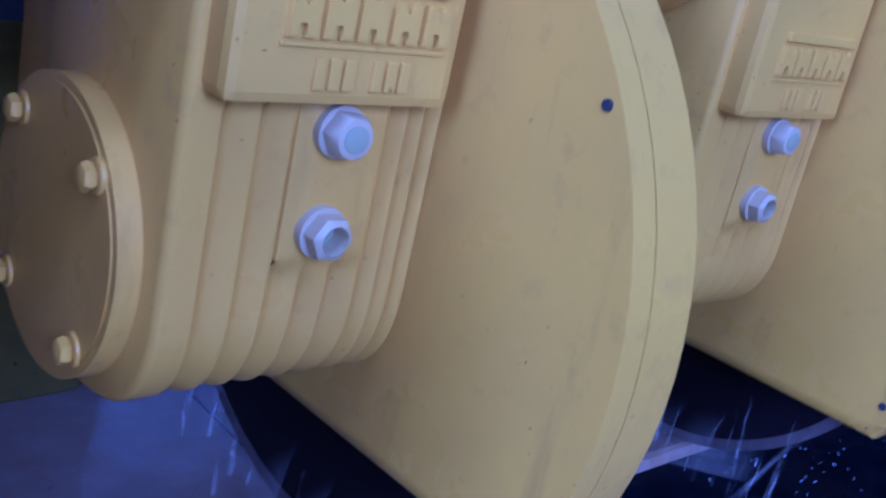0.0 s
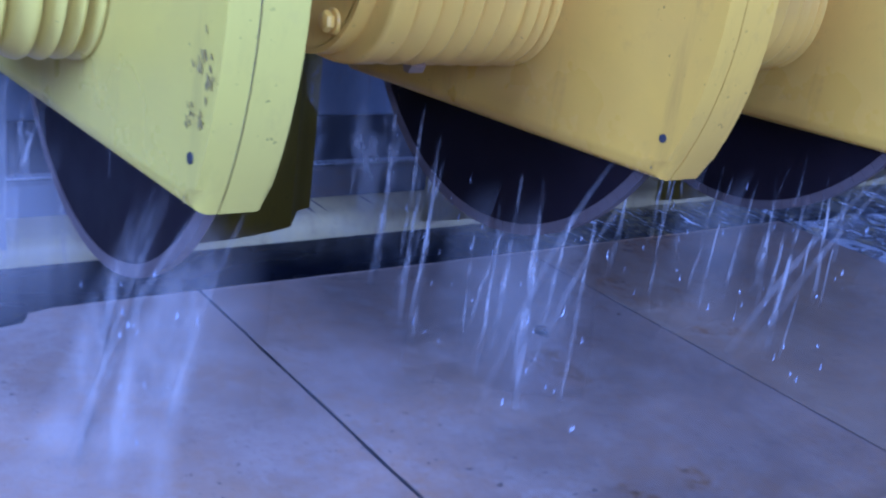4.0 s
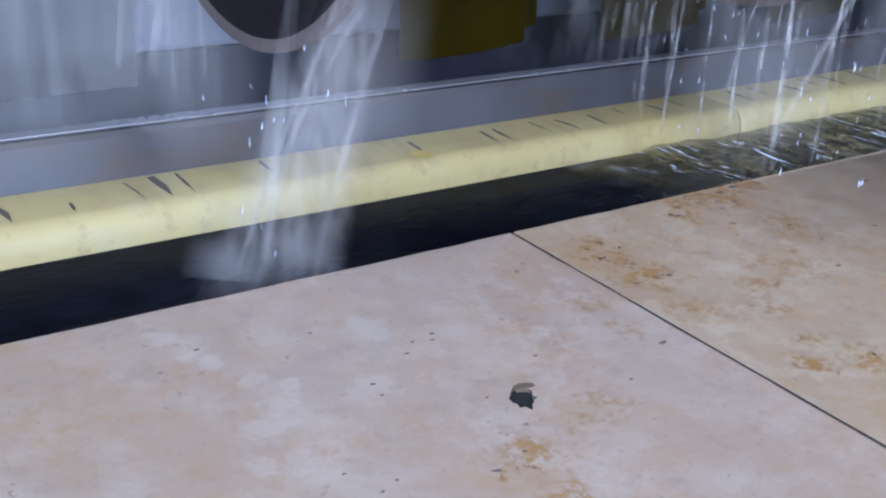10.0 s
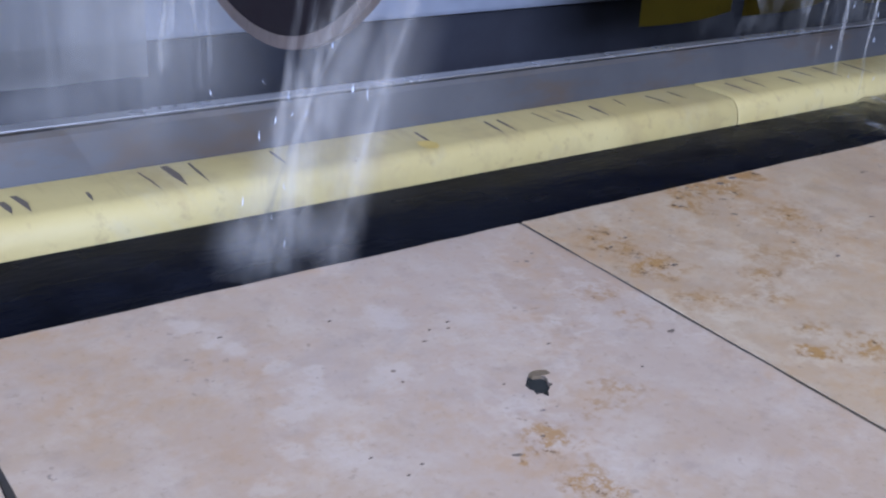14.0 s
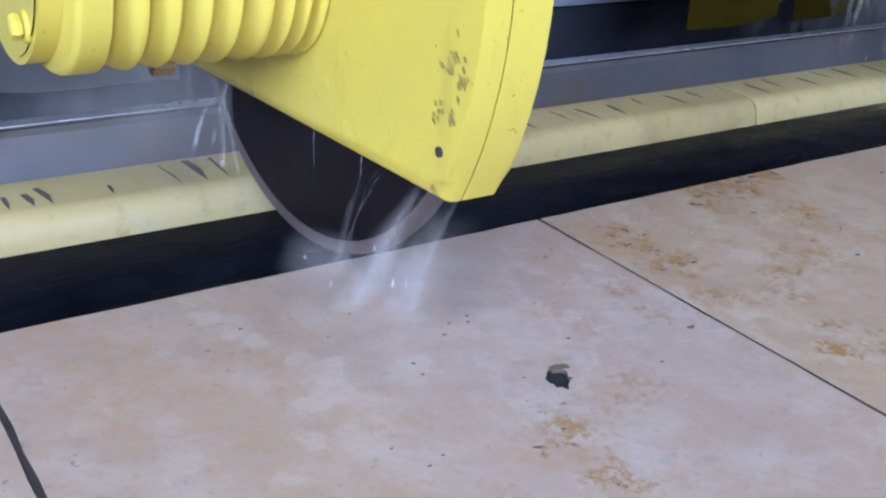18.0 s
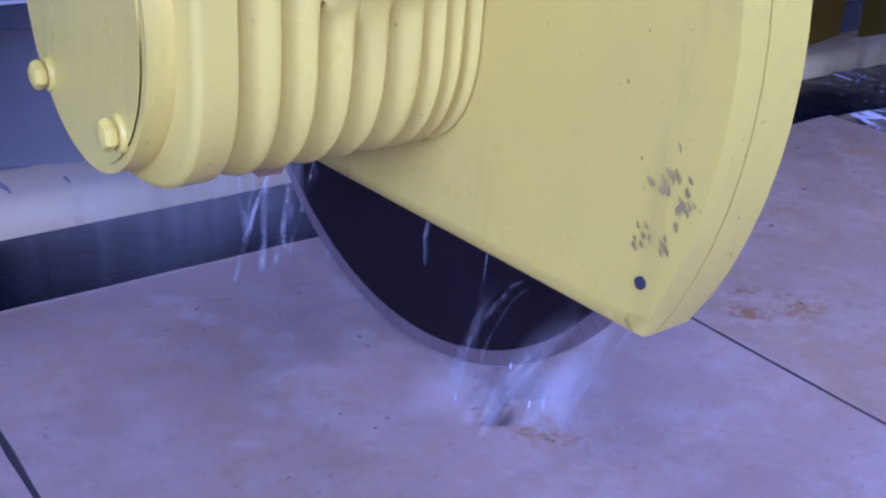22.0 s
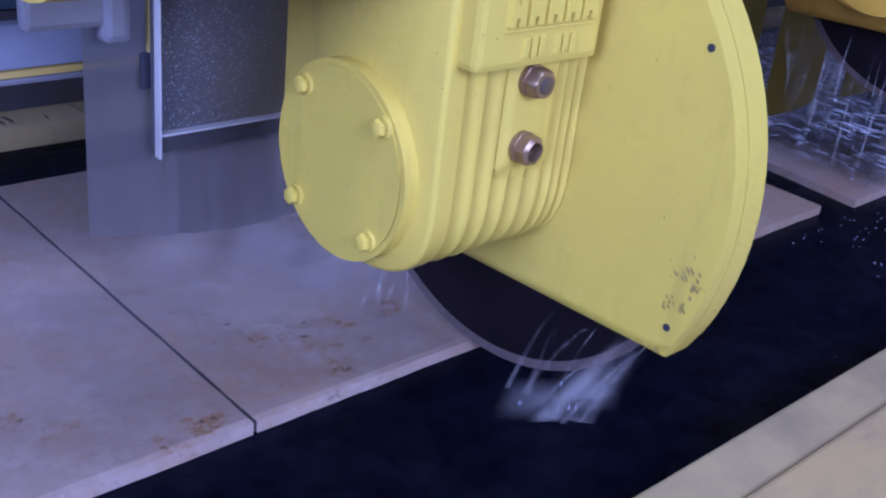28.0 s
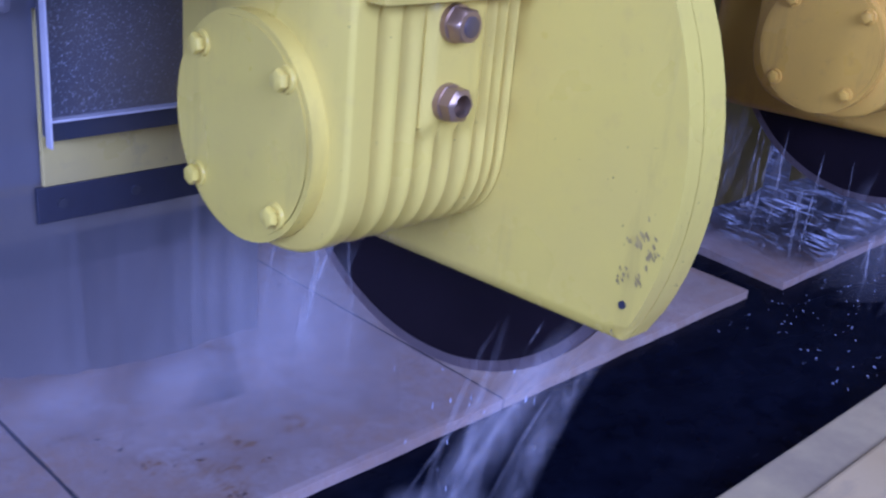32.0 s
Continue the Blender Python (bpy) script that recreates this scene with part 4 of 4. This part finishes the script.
            low.append(bm.verts.new((x, y - 0.01, -0.112 + 0.018 * k * k + (0.012 if k > 0.85 else 0))))
        for i in range(cols):
            bm.faces.new((top[i], top[i + 1], low[i + 1], low[i]))
        bmesh.ops.solidify(bm, geom=bm.faces[:], thickness=0.005)
        part("rear_flap", bm, FLAP, head, "hanging worn yellow rubber splash flap", smooth=True)
        part("flap_bar", new_box(-0.32, -0.03, 0.40, 0.43, 0.36, 0.80, bevel=0.004), DARK, head)
    return head


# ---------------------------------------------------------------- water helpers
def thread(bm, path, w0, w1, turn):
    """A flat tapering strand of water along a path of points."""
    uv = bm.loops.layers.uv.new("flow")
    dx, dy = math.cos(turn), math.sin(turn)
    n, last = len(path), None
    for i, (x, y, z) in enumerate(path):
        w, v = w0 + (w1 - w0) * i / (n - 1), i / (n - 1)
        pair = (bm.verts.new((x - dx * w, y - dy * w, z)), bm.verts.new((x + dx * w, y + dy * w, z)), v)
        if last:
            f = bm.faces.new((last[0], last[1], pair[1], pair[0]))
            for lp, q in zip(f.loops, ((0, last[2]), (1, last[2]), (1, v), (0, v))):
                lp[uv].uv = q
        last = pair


def fall(x0, y0, z0, x1, y1, z1, n=7, wobble=0.0, r=None):
    """A path that starts aslant and bends down."""
    out = []
    for i in range(n):
        k = i / (n - 1)
        wx, wy = (r.gauss(0, wobble), r.gauss(0, wobble)) if wobble else (0.0, 0.0)
        out.append((x0 + (x1 - x0) * k + wx, y0 + (y1 - y0) * k + wy, z0 + (z1 - z0) * (0.55 * k + 0.45 * k * k)))
    return out


STRANDS = []


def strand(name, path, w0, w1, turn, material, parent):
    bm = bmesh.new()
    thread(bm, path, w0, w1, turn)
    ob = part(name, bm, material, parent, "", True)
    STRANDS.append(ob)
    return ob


def curtain_sheet():
    ob = empty("splash_curtain", "grey wet plastic splash curtain hanging behind the saw", "curtain")
    bm = bmesh.new()
    cols, rr = 18, random.Random(8)
    top, low = [], []
    for i in range(cols + 1):
        x = -0.39 + 0.39 * i / cols
        bend = 0.004 * math.sin(i * 0.9) + 0.003 * math.sin(i * 2.3)
        top.append(bm.verts.new((x, 0.436 + bend * 0.2, 0.62)))
        low.append(bm.verts.new((x, 0.436 + bend, 0.079 + 0.036 * max(0.0, 1 - i / 9.0) + rr.uniform(-0.001, 0.001))))
    for i in range(cols):
        bm.faces.new((top[i], top[i + 1], low[i + 1], low[i]))
    bmesh.ops.solidify(bm, geom=bm.faces[:], thickness=0.004)
    part("sheet", bm, CURTAIN, ob, "", smooth=True)
    r = random.Random(21)
    for k in range(2):
        x = -0.28 + 0.15 * k
        strand("water_veil", fall(x, 0.432, 0.10, x + r.uniform(-0.02, 0.02), 0.425, 0.0, 5), 0.07, 0.10, r.uniform(-0.3, 0.1), MIST, ob)
    # veils of fine water that fall between the disc and the curtain
    for k in range(2):
        x = -0.15 + 0.14 * k
        strand("veil", fall(x, 0.24 + 0.03 * k, 0.36, x - 0.02, 0.27, -0.012, 7), 0.08, 0.13, -0.45, VEIL, ob)
    strand("fan_of_spray", fall(-0.03, 0.20, 0.30, -0.04, 0.31, -0.005, 6), 0.08, 0.14, -0.4, MIST, ob)
    part("clamp_strip", new_box(-0.312, 0.03, 0.4205, 0.4285, 0.354, 0.56, bevel=0.002), FLAP, ob, "dull yellow clamp strip over the curtain")
    strip = part("rubber_strip", new_box(-0.32, 0.03, 0.4225, 0.4295, 0.308, 0.3532, bevel=0.002), SHADE, ob, "dark rubber strip under the clamp")
    for k in range(4):
        part("clamp_bolt", disc_y(-0.29 + 0.095 * k, 0.331, 0.006, 0.4190, 0.4224), DARK, strip)
    part("hanging_rod", disc(0.438, 0.625, 0.008, -0.42, 0.0, 12), STEEL, ob)
    return ob


curtain_a = curtain_sheet()
head_a = saw_head("light yellow saw head with a ribbed gearbox and dark disc", YELLOW, PLUG, "saw heads on the bridge", "sheet")
head_b = saw_head("ochre yellow saw head with a ribbed gearbox and dark disc", ORANGE, WHITE_PLUG, "saw heads on the bridge", "flap")
head_c = copy_thing(head_b, at(0, 0, 0))
head_d = copy_thing(head_b, at(0, 0, 0))
head_e = copy_thing(head_b, at(0, 0, 0))


# Out of view: added to carry the heads and block overhead light.
bridge_beam = empty("unseen_saw_bridge", "unseen grey steel bridge added to carry the saw heads and block overhead light", "bridge")
part("beam", new_box(-2.6, 4.2, 0.20, 0.62, 0.985, 1.25, bevel=0.02), GREYPAINT, bridge_beam)
part("track", new_box(-2.6, 4.2, 0.22, 0.56, 0.96, 0.9845), DARK, bridge_beam)

def spray(label, seed, strong):
    """Water of one head, in the head's space; it falls on through the level of the lowered head."""
    r = random.Random(seed)
    jet = empty("water_spray", label, "water", "water of the saw heads")
    if strong:
        # fanning stream from the guard's tip, and a thin one off the disc
        for k in range(4):
            f = (k + r.random()) / 4
            y0, x0 = -0.190 + 0.045 * f, r.uniform(-0.022, 0.022)
            strand("jet", fall(x0, y0, 0.158, x0 - 0.01 - 0.07 * f + r.gauss(0, 0.008), y0 + 0.20 + r.gauss(0, 0.025), -0.29, 12), r.uniform(0.0015, 0.004), r.uniform(0.003, 0.009), r.uniform(-1.0, -0.2), JET, jet)
        for k in range(3):
            f = (k + 0.5) / 3
            y0, x0 = -0.188 + 0.04 * f, 0.008 - 0.016 * f
            strand("broad_jet", fall(x0, y0, 0.165, x0 + 0.03 - 0.12 * f, y0 + 0.20 + r.gauss(0, 0.012), -0.31, 12), 0.009, r.uniform(0.036, 0.046), r.uniform(-0.8, -0.5), BEAM, jet)
        for k in range(2):
            y0, x0 = r.uniform(-0.065, -0.02), r.uniform(-0.012, 0.004)
            strand("jet", fall(x0, y0, 0.11, x0 - 0.02 + r.gauss(0, 0.012), y0 + 0.075 + r.gauss(0, 0.015), -0.27, 12, 0.001, r), 0.004, r.uniform(0.005, 0.011), r.uniform(-1.0, -0.2), JET, jet)
        strand("mist", fall(0.03, -0.11, 0.10, 0.05, 0.02, -0.18, 6), 0.05, 0.09, -0.4, MIST, jet)
        # streams running down the disc
        for ya, za, yb, zb, w in ((-0.085, 0.125, -0.01, 0.008, 0.007), (-0.075, 0.125, -0.018, 0.012, 0.004), (-0.095, 0.125, -0.055, 0.02, 0.004), (0.045, 0.16, 0.05, 0.095, 0.005), (0.10, 0.165, 0.102, 0.125, 0.005), (-0.03, 0.15, -0.025, 0.08, 0.003)):
            strand("thread", fall(-0.006, ya, za, -0.008, yb, zb, 8, 0.0012, r), 0.35 * w, w, r.uniform(1.2, 1.5), GLINT, jet)
        for k in range(8):
            y0 = r.uniform(0.20, 0.37)
            strand("thread", fall(-0.02, y0, 0.16, r.uniform(-0.06, 0.03), y0 + r.uniform(0.02, 0.07), r.uniform(-0.10, 0.02), 7, 0.002, r), 0.002, r.uniform(0.003, 0.007), r.uniform(-1.0, 0.0), GLINT, jet)
    else:
        for k in range(2):
            y0, x0 = r.uniform(-0.19, -0.15), r.uniform(-0.03, 0.02)
            strand("jet", fall(x0, y0, 0.155, x0 + r.gauss(0, 0.03), y0 + 0.16 + r.gauss(0, 0.025), -0.225, 9), 0.003, r.uniform(0.004, 0.010), r.uniform(-1.0, 0.0), JET, jet)
        for k in range(20):
            ya = r.uniform(-0.16, 0.34)
            z0 = BZ - math.sqrt(max(0.012, RB ** 2 - (ya - CY) ** 2)) + r.uniform(0.0, 0.08)
            x0 = r.uniform(-0.02, -0.006)
            low = -0.21 + r.uniform(0.0, 0.16)
            strand("thread", fall(x0, ya, min(z0, 0.15), x0 + r.uniform(-0.02, 0.012), ya + r.uniform(-0.02, 0.02), low, 9, 0.0009, r), r.uniform(0.001, 0.0025), r.uniform(0.0022, 0.006), r.uniform(-1.2, 0.2), GLINT, jet)
        for k in range(2):
            y0 = r.uniform(-0.05, 0.22)
            strand("mist", fall(0.0, y0, 0.08, 0.02, y0 + 0.05, -0.23, 6), 0.05, 0.10, r.uniform(-0.9, 0.2), MIST, jet)
        for k in range(3):
            x0, y0 = -0.10 + 0.10 * k, r.uniform(0.22, 0.40)
            strand("haze", fall(x0, y0, 0.22, x0 + r.uniform(-0.05, 0.05), y0 + 0.10, -0.20, 6), 0.08, 0.15, r.uniform(-0.8, 0.0), HAZE, jet)
    bm = bmesh.new()
    for k in range(14 if strong else 40):
        y = r.uniform(-0.17, 0.05) if strong else r.uniform(-0.16, 0.33)
        x, z, w, h = r.gauss(0.0, 0.018), r.uniform(-0.20, 0.07), r.uniform(0.0005, 0.0011), r.uniform(0.003, 0.008)
        if strong:
            y += (0.1 - z) * 0.55
        tip, low = bm.verts.new((x, y, z + h)), bm.verts.new((x + r.gauss(0, 0.002), y, z - h))
        ring = [bm.verts.new((x + w * math.cos(a), y + w * math.sin(a), z - 0.3 * h)) for a in (0.3, 2.4, 4.5)]
        for q in range(3):
            bm.faces.new((ring[q], ring[(q + 1) % 3], tip))
            bm.faces.new((ring[(q + 1) % 3], ring[q], low))
    STRANDS.append(tagged(part("droplets", bm, DROP, jet, "bright falling drops"), kind="stuff"))
    return jet


SPRAYS = [(head_a, spray("white cooling water spraying under the yellow saw", 1, True)),
          (head_b, spray("thin cooling water dripping from the raised saw", 2, False)),
          (head_c, spray("thin cooling water dripping from the raised saw", 3, False)),
          (head_d, spray("thin cooling water dripping from the raised saw", 4, False)),
          (head_e, spray("thin cooling water dripping from the raised saw", 5, False))]


def landing():
    """Mist where the strong jet meets the stone or the belt, at the level z = 0."""
    r = random.Random(40)
    ob = empty("water_splash", "white mist where the jet lands", "water", "water of the saw heads")
    for k in range(2):
        x, y = -0.03 + 0.06 * k, 0.04 - 0.035 * k
        strand("mist", [(x, y, 0.07), (x, y, 0.047), (x, y, 0.024), (x, y, 0.001)], 0.035, 0.055, r.uniform(-0.9, -0.4), MIST, ob)
    return ob


splash = landing()


def flecks(name, label, x0, x1, y0, y1, z, n, seed, long, wide=0.0022):
    """Bright flecks on a wet surface: splashing water, and glints put in as colour."""
    r = random.Random(seed)
    bm = bmesh.new()
    for _ in range(n):
        x, y, s = x0 + (x1 - x0) * r.random() ** 0.8, r.uniform(y0, y1), r.uniform(0.4, 1.0)
        ang, ln, wd = r.gauss(0.5, 0.35), long * s, wide * s
        c_, s_ = math.cos(ang), math.sin(ang)
        ring = []
        for u, v in ((-1, 0), (-0.3, -1), (0.6, -0.8), (1, 0), (0.5, 0.9), (-0.4, 1)):
            ring.append(bm.verts.new((x + c_ * u * ln - s_ * v * wd, y + s_ * u * ln + c_ * v * wd, z + 0.0004)))
        top = bm.verts.new((x, y, z + 0.0025 * s))
        for i in range(6):
            bm.faces.new((ring[i], ring[(i + 1) % 6], top))
    return tagged(part(name, bm, DROP), label, "water splashes", kind="stuff")


flecks("belt_splashes", "white water flecks and painted glints on the wet black belt", 0.85, 2.4, 0.01, 0.180, -0.0120, 120, 1, 0.006, 0.0012)
flecks("slab_splashes", "white water flecks and painted glints on the wet slabs", 0.90, 2.2, -0.76, -0.25, 0.0042, 420, 2, 0.009, 0.0016)
flecks("front_belt_splashes", "scattered water flecks on the front of the belt", 0.5, 2.0, -1.15, -0.81, -0.0168, 420, 3, 0.005, 0.0009)

def film_sheet(name, label, x0, x1, y0, y1, z, nx, ny, seed, slant=0.0, wet=None):
    """An uneven thin sheet of running water over a wet surface."""
    r = random.Random(seed)
    bm = bmesh.new()
    uv = bm.loops.layers.uv.new("flow")
    ph = [r.uniform(0, 6.28) for _ in range(4)]
    rows = []
    for j in range(ny + 1):
        row = []
        for i in range(nx + 1):
            y = y0 + (y1 - y0) * j / ny
            xs = x0 + slant * max(0.0, (j / ny - 0.3) / 0.7) ** 1.5
            x = xs + (x1 - xs) * i / nx
            h = 0.0015 * math.sin(30 * x + 14 * y + ph[0]) + 0.0012 * math.sin(55 * y - 22 * x + ph[1]) + r.uniform(0, 0.0012)
            row.append(bm.verts.new((x + (r.gauss(0, 0.003) if i else 0.0), y + r.gauss(0, 0.003), z + 0.0045 + h)))
        rows.append(row)
    for j in range(ny):
        for i in range(nx):
            f = bm.faces.new((rows[j][i], rows[j][i + 1], rows[j + 1][i + 1], rows[j + 1][i]))
            for lp, q in zip(f.loops, (i, i + 1, i + 1, i)):
                lp[uv].uv = (q / nx, j / ny)
    return tagged(part(name, bm, wet or FILM, None, "", True), label, "water", kind="stuff")


films = [film_sheet("running_water", "thin shiny water running over the wet slabs", 0.845, 2.6, -0.79, -0.012, 0.0, 70, 32, 31, 0.31),
         film_sheet("belt_water", "thin shiny water running along the black belt", 0.80, 2.8, 0.012, 0.180, -0.017, 90, 8, 32, 0.0, BELT_FILM),
         film_sheet("gap_water", "bright water with painted glints on the belt between the slabs", 0.66, 1.5, -0.42, 0.008, -0.017, 40, 20, 33, 0.0, GLINT_FILM)]

def shading_slurry_sheet(label, x0, x1, both, seed, wet):
    """Thin slurry, also painting shade on the slabs, torn at left or both edges."""
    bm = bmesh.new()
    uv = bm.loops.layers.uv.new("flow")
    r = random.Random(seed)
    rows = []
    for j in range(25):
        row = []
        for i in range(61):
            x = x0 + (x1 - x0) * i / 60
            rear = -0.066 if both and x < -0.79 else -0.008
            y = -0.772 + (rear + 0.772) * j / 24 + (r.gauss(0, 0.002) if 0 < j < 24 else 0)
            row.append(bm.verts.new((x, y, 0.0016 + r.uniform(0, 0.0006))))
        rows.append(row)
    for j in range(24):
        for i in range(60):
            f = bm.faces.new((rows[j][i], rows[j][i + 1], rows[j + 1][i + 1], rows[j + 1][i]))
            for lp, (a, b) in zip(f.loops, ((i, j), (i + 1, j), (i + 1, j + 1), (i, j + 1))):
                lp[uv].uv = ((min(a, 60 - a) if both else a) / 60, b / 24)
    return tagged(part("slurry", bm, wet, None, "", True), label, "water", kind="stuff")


shading_slurry_layer = shading_slurry_sheet("thin grey saw slurry over the slabs that also paints the saws' shade", 0.0, 1.9, False, 51, SHADING_SLURRY)
shading_wet_layer = shading_slurry_sheet("thin grey slurry that also paints shade round the lowered yellow saw", -1.28, 0.16, True, 52, THIN_SHADING_SLURRY)

# ---------------------------------------------------------------- what moves
def motions():
    """Heads: (seconds, x, y, z) in plan units."""
    bridge = [(0, -0.800, 0.000), (0.5, -0.785, 0.001), (1, -0.765, 0.019), (1.5, -0.737, 0.076), (2, -0.685, 0.098), (2.5, -0.63, 0.128), (3, -0.591, 0.175), (3.5, -0.535, 0.198),
              (5.5, -0.083, 0.186), (6, -0.085, 0.197), (7, -0.02, 0.20), (8, 0.015, 0.2), (15.5, 0.017, 0.2), (17.5, -0.008, 0.2), (18, -0.02, 0.2), (19, -0.058, 0.2), (20, -0.118, 0.2), (21, -0.205, 0.2),
              (22, -0.308, 0.2), (23, -0.429, 0.2), (24, -0.540, 0.2), (24.5, -0.592, 0.2), (26.5, -0.806, 0.19), (27.5, -0.875, 0.18), (28.5, -0.912, 0.18), (29.5, -0.930, 0.175), (30.5, -0.943, 0.175), (32, -0.945, 0.175)]
    ya = {t: y for t, y, z in bridge}
    ts = sorted(set(list(ya) + [14.7, 15.0, 15.3, 31.0, 31.5, 9.0, 11.0, 13.0, 15.8]))

    def mid(tab, t):
        return float(np.interp(t, [q[0] for q in tab], [q[1] for q in tab]))
    by = [(t, y) for t, y, z in bridge]
    bz = [(t, z) for t, y, z in bridge]
    az = [(q, z) for q, z in bz if q <= 8] + [(14.6, 0.2), (15.0, 0.15), (15.3, 0.062), (15.5, 0.016), (15.8, 0.0), (30.5, 0.004), (31.0, 0.126), (31.5, 0.18), (32.0, 0.187)]
    ax = [(0, -0.96), (3.3, -0.95), (3.5, -0.925), (5.5, -0.595), (6.0, -0.555), (7.9, -0.256), (32, -0.256)]
    bx = [(0, -0.483), (3.2, -0.48), (3.5, -0.458), (5.5, -0.125), (6, -0.10), (9, 0.29), (11, 0.523), (13, 0.758), (14.5, 0.90), (32, 0.89)]
    cx = [(0, -0.016), (3.4, -0.016), (5.5, 0.32), (6, 0.38), (9, 0.66), (11, 0.89), (14.5, 1.15), (32, 1.2)]
    dx = [(0, 0.52), (3.4, 0.52), (6, 0.88), (9, 1.1), (14.5, 1.5), (32, 1.55)]
    ex = [(0, 1.05), (3.4, 1.05), (6, 1.35), (9, 1.5), (14.5, 1.9), (32, 1.95)]
    for (ob, wet), xs, zs in zip(SPRAYS, (ax, bx, cx, dx, ex), (az, bz, bz, bz, bz)):
        rows = [(t, at(mid(xs, t), mid(by, t), mid(zs, t))) for t in ts]
        walk(ob, rows)
        walk(wet, rows)
    tip = [(t, at(mid(ax, t) - 0.02, mid(by, t) - 0.17 + 0.5 * (mid(az, t) + 0.155), -0.016 if mid(by, t) < -0.86 or mid(by, t) > 0.0 else 0.0)) for t in ts]
    walk(splash, tip)
    walk(bridge_beam, [(t, at(0.0, mid(by, t), 0.0)) for t in ts])
    walk(tray, [(t, at(mid(ax, t), mid(by, t), 0.0)) for t in ts])
    walk(curtain_a, [(t, at(mid(ax, t), mid(by, t), 0.0)) for t in ts])
    # the strands of water tremble
    r = random.Random(11)
    for ob in STRANDS:
        walk(ob, [(0.4 * k, pose(r.gauss(0, 0.004), r.gauss(0, 0.005), r.gauss(0, 0.006), 0, 0, r.gauss(0, 4))) for k in range(81)])
    drawn = [(0, -0.95), (3.5, -0.9), (6, -0.78), (8, -0.68), (10, -0.58), (13, -0.22), (14.5, -0.05), (17, 0.0), (32, 0.0)]
    for ob, follow in zip(films, (0.0, 1.0, 0.0)):
        walk(ob, [(0.4 * k, pose(U * follow * mid(drawn, 0.4 * k) + r.gauss(0, 0.006), r.gauss(0, 0.003), 0.0)) for k in range(81)])
    walk(shading_slurry_layer, [(t, at(x, 0, 0)) for t, x in ((0, -1.15), (2.5, -1.12), (3.5, -0.92), (5.5, -0.30), (6, -0.14), (7, 0.02), (9, 0.18), (11, 0.33), (13, 0.58), (14.5, 0.78), (17, 0.86), (32, 0.87))])
    # slurry that paints shade spreads along the slabs from left as the lowered saw cuts
    walk(shading_wet_layer, [(t, at(x, 0, 0)) for t, x in ((0, -1.7), (17.5, -1.7), (20, -1.0), (21, -0.62), (22, -0.25), (23, 0.0), (32, 0.0))])
    near = [(0, -1.04), (0.9, -0.987), (1.2, -0.955), (1.6, -0.935), (2, -0.886), (2.4, -0.835), (3, -0.812), (3.5, -0.805), (5.5, -0.80), (23, -0.79), (24, -0.803), (24.5, -0.844), (26.5, -1.061), (27, -1.105), (27.5, -1.137), (28, -1.147), (30.5, -1.146), (32, -1.138)]
    walk(bar, [(t, at(0, y, 0)) for t, y in near])


motions()
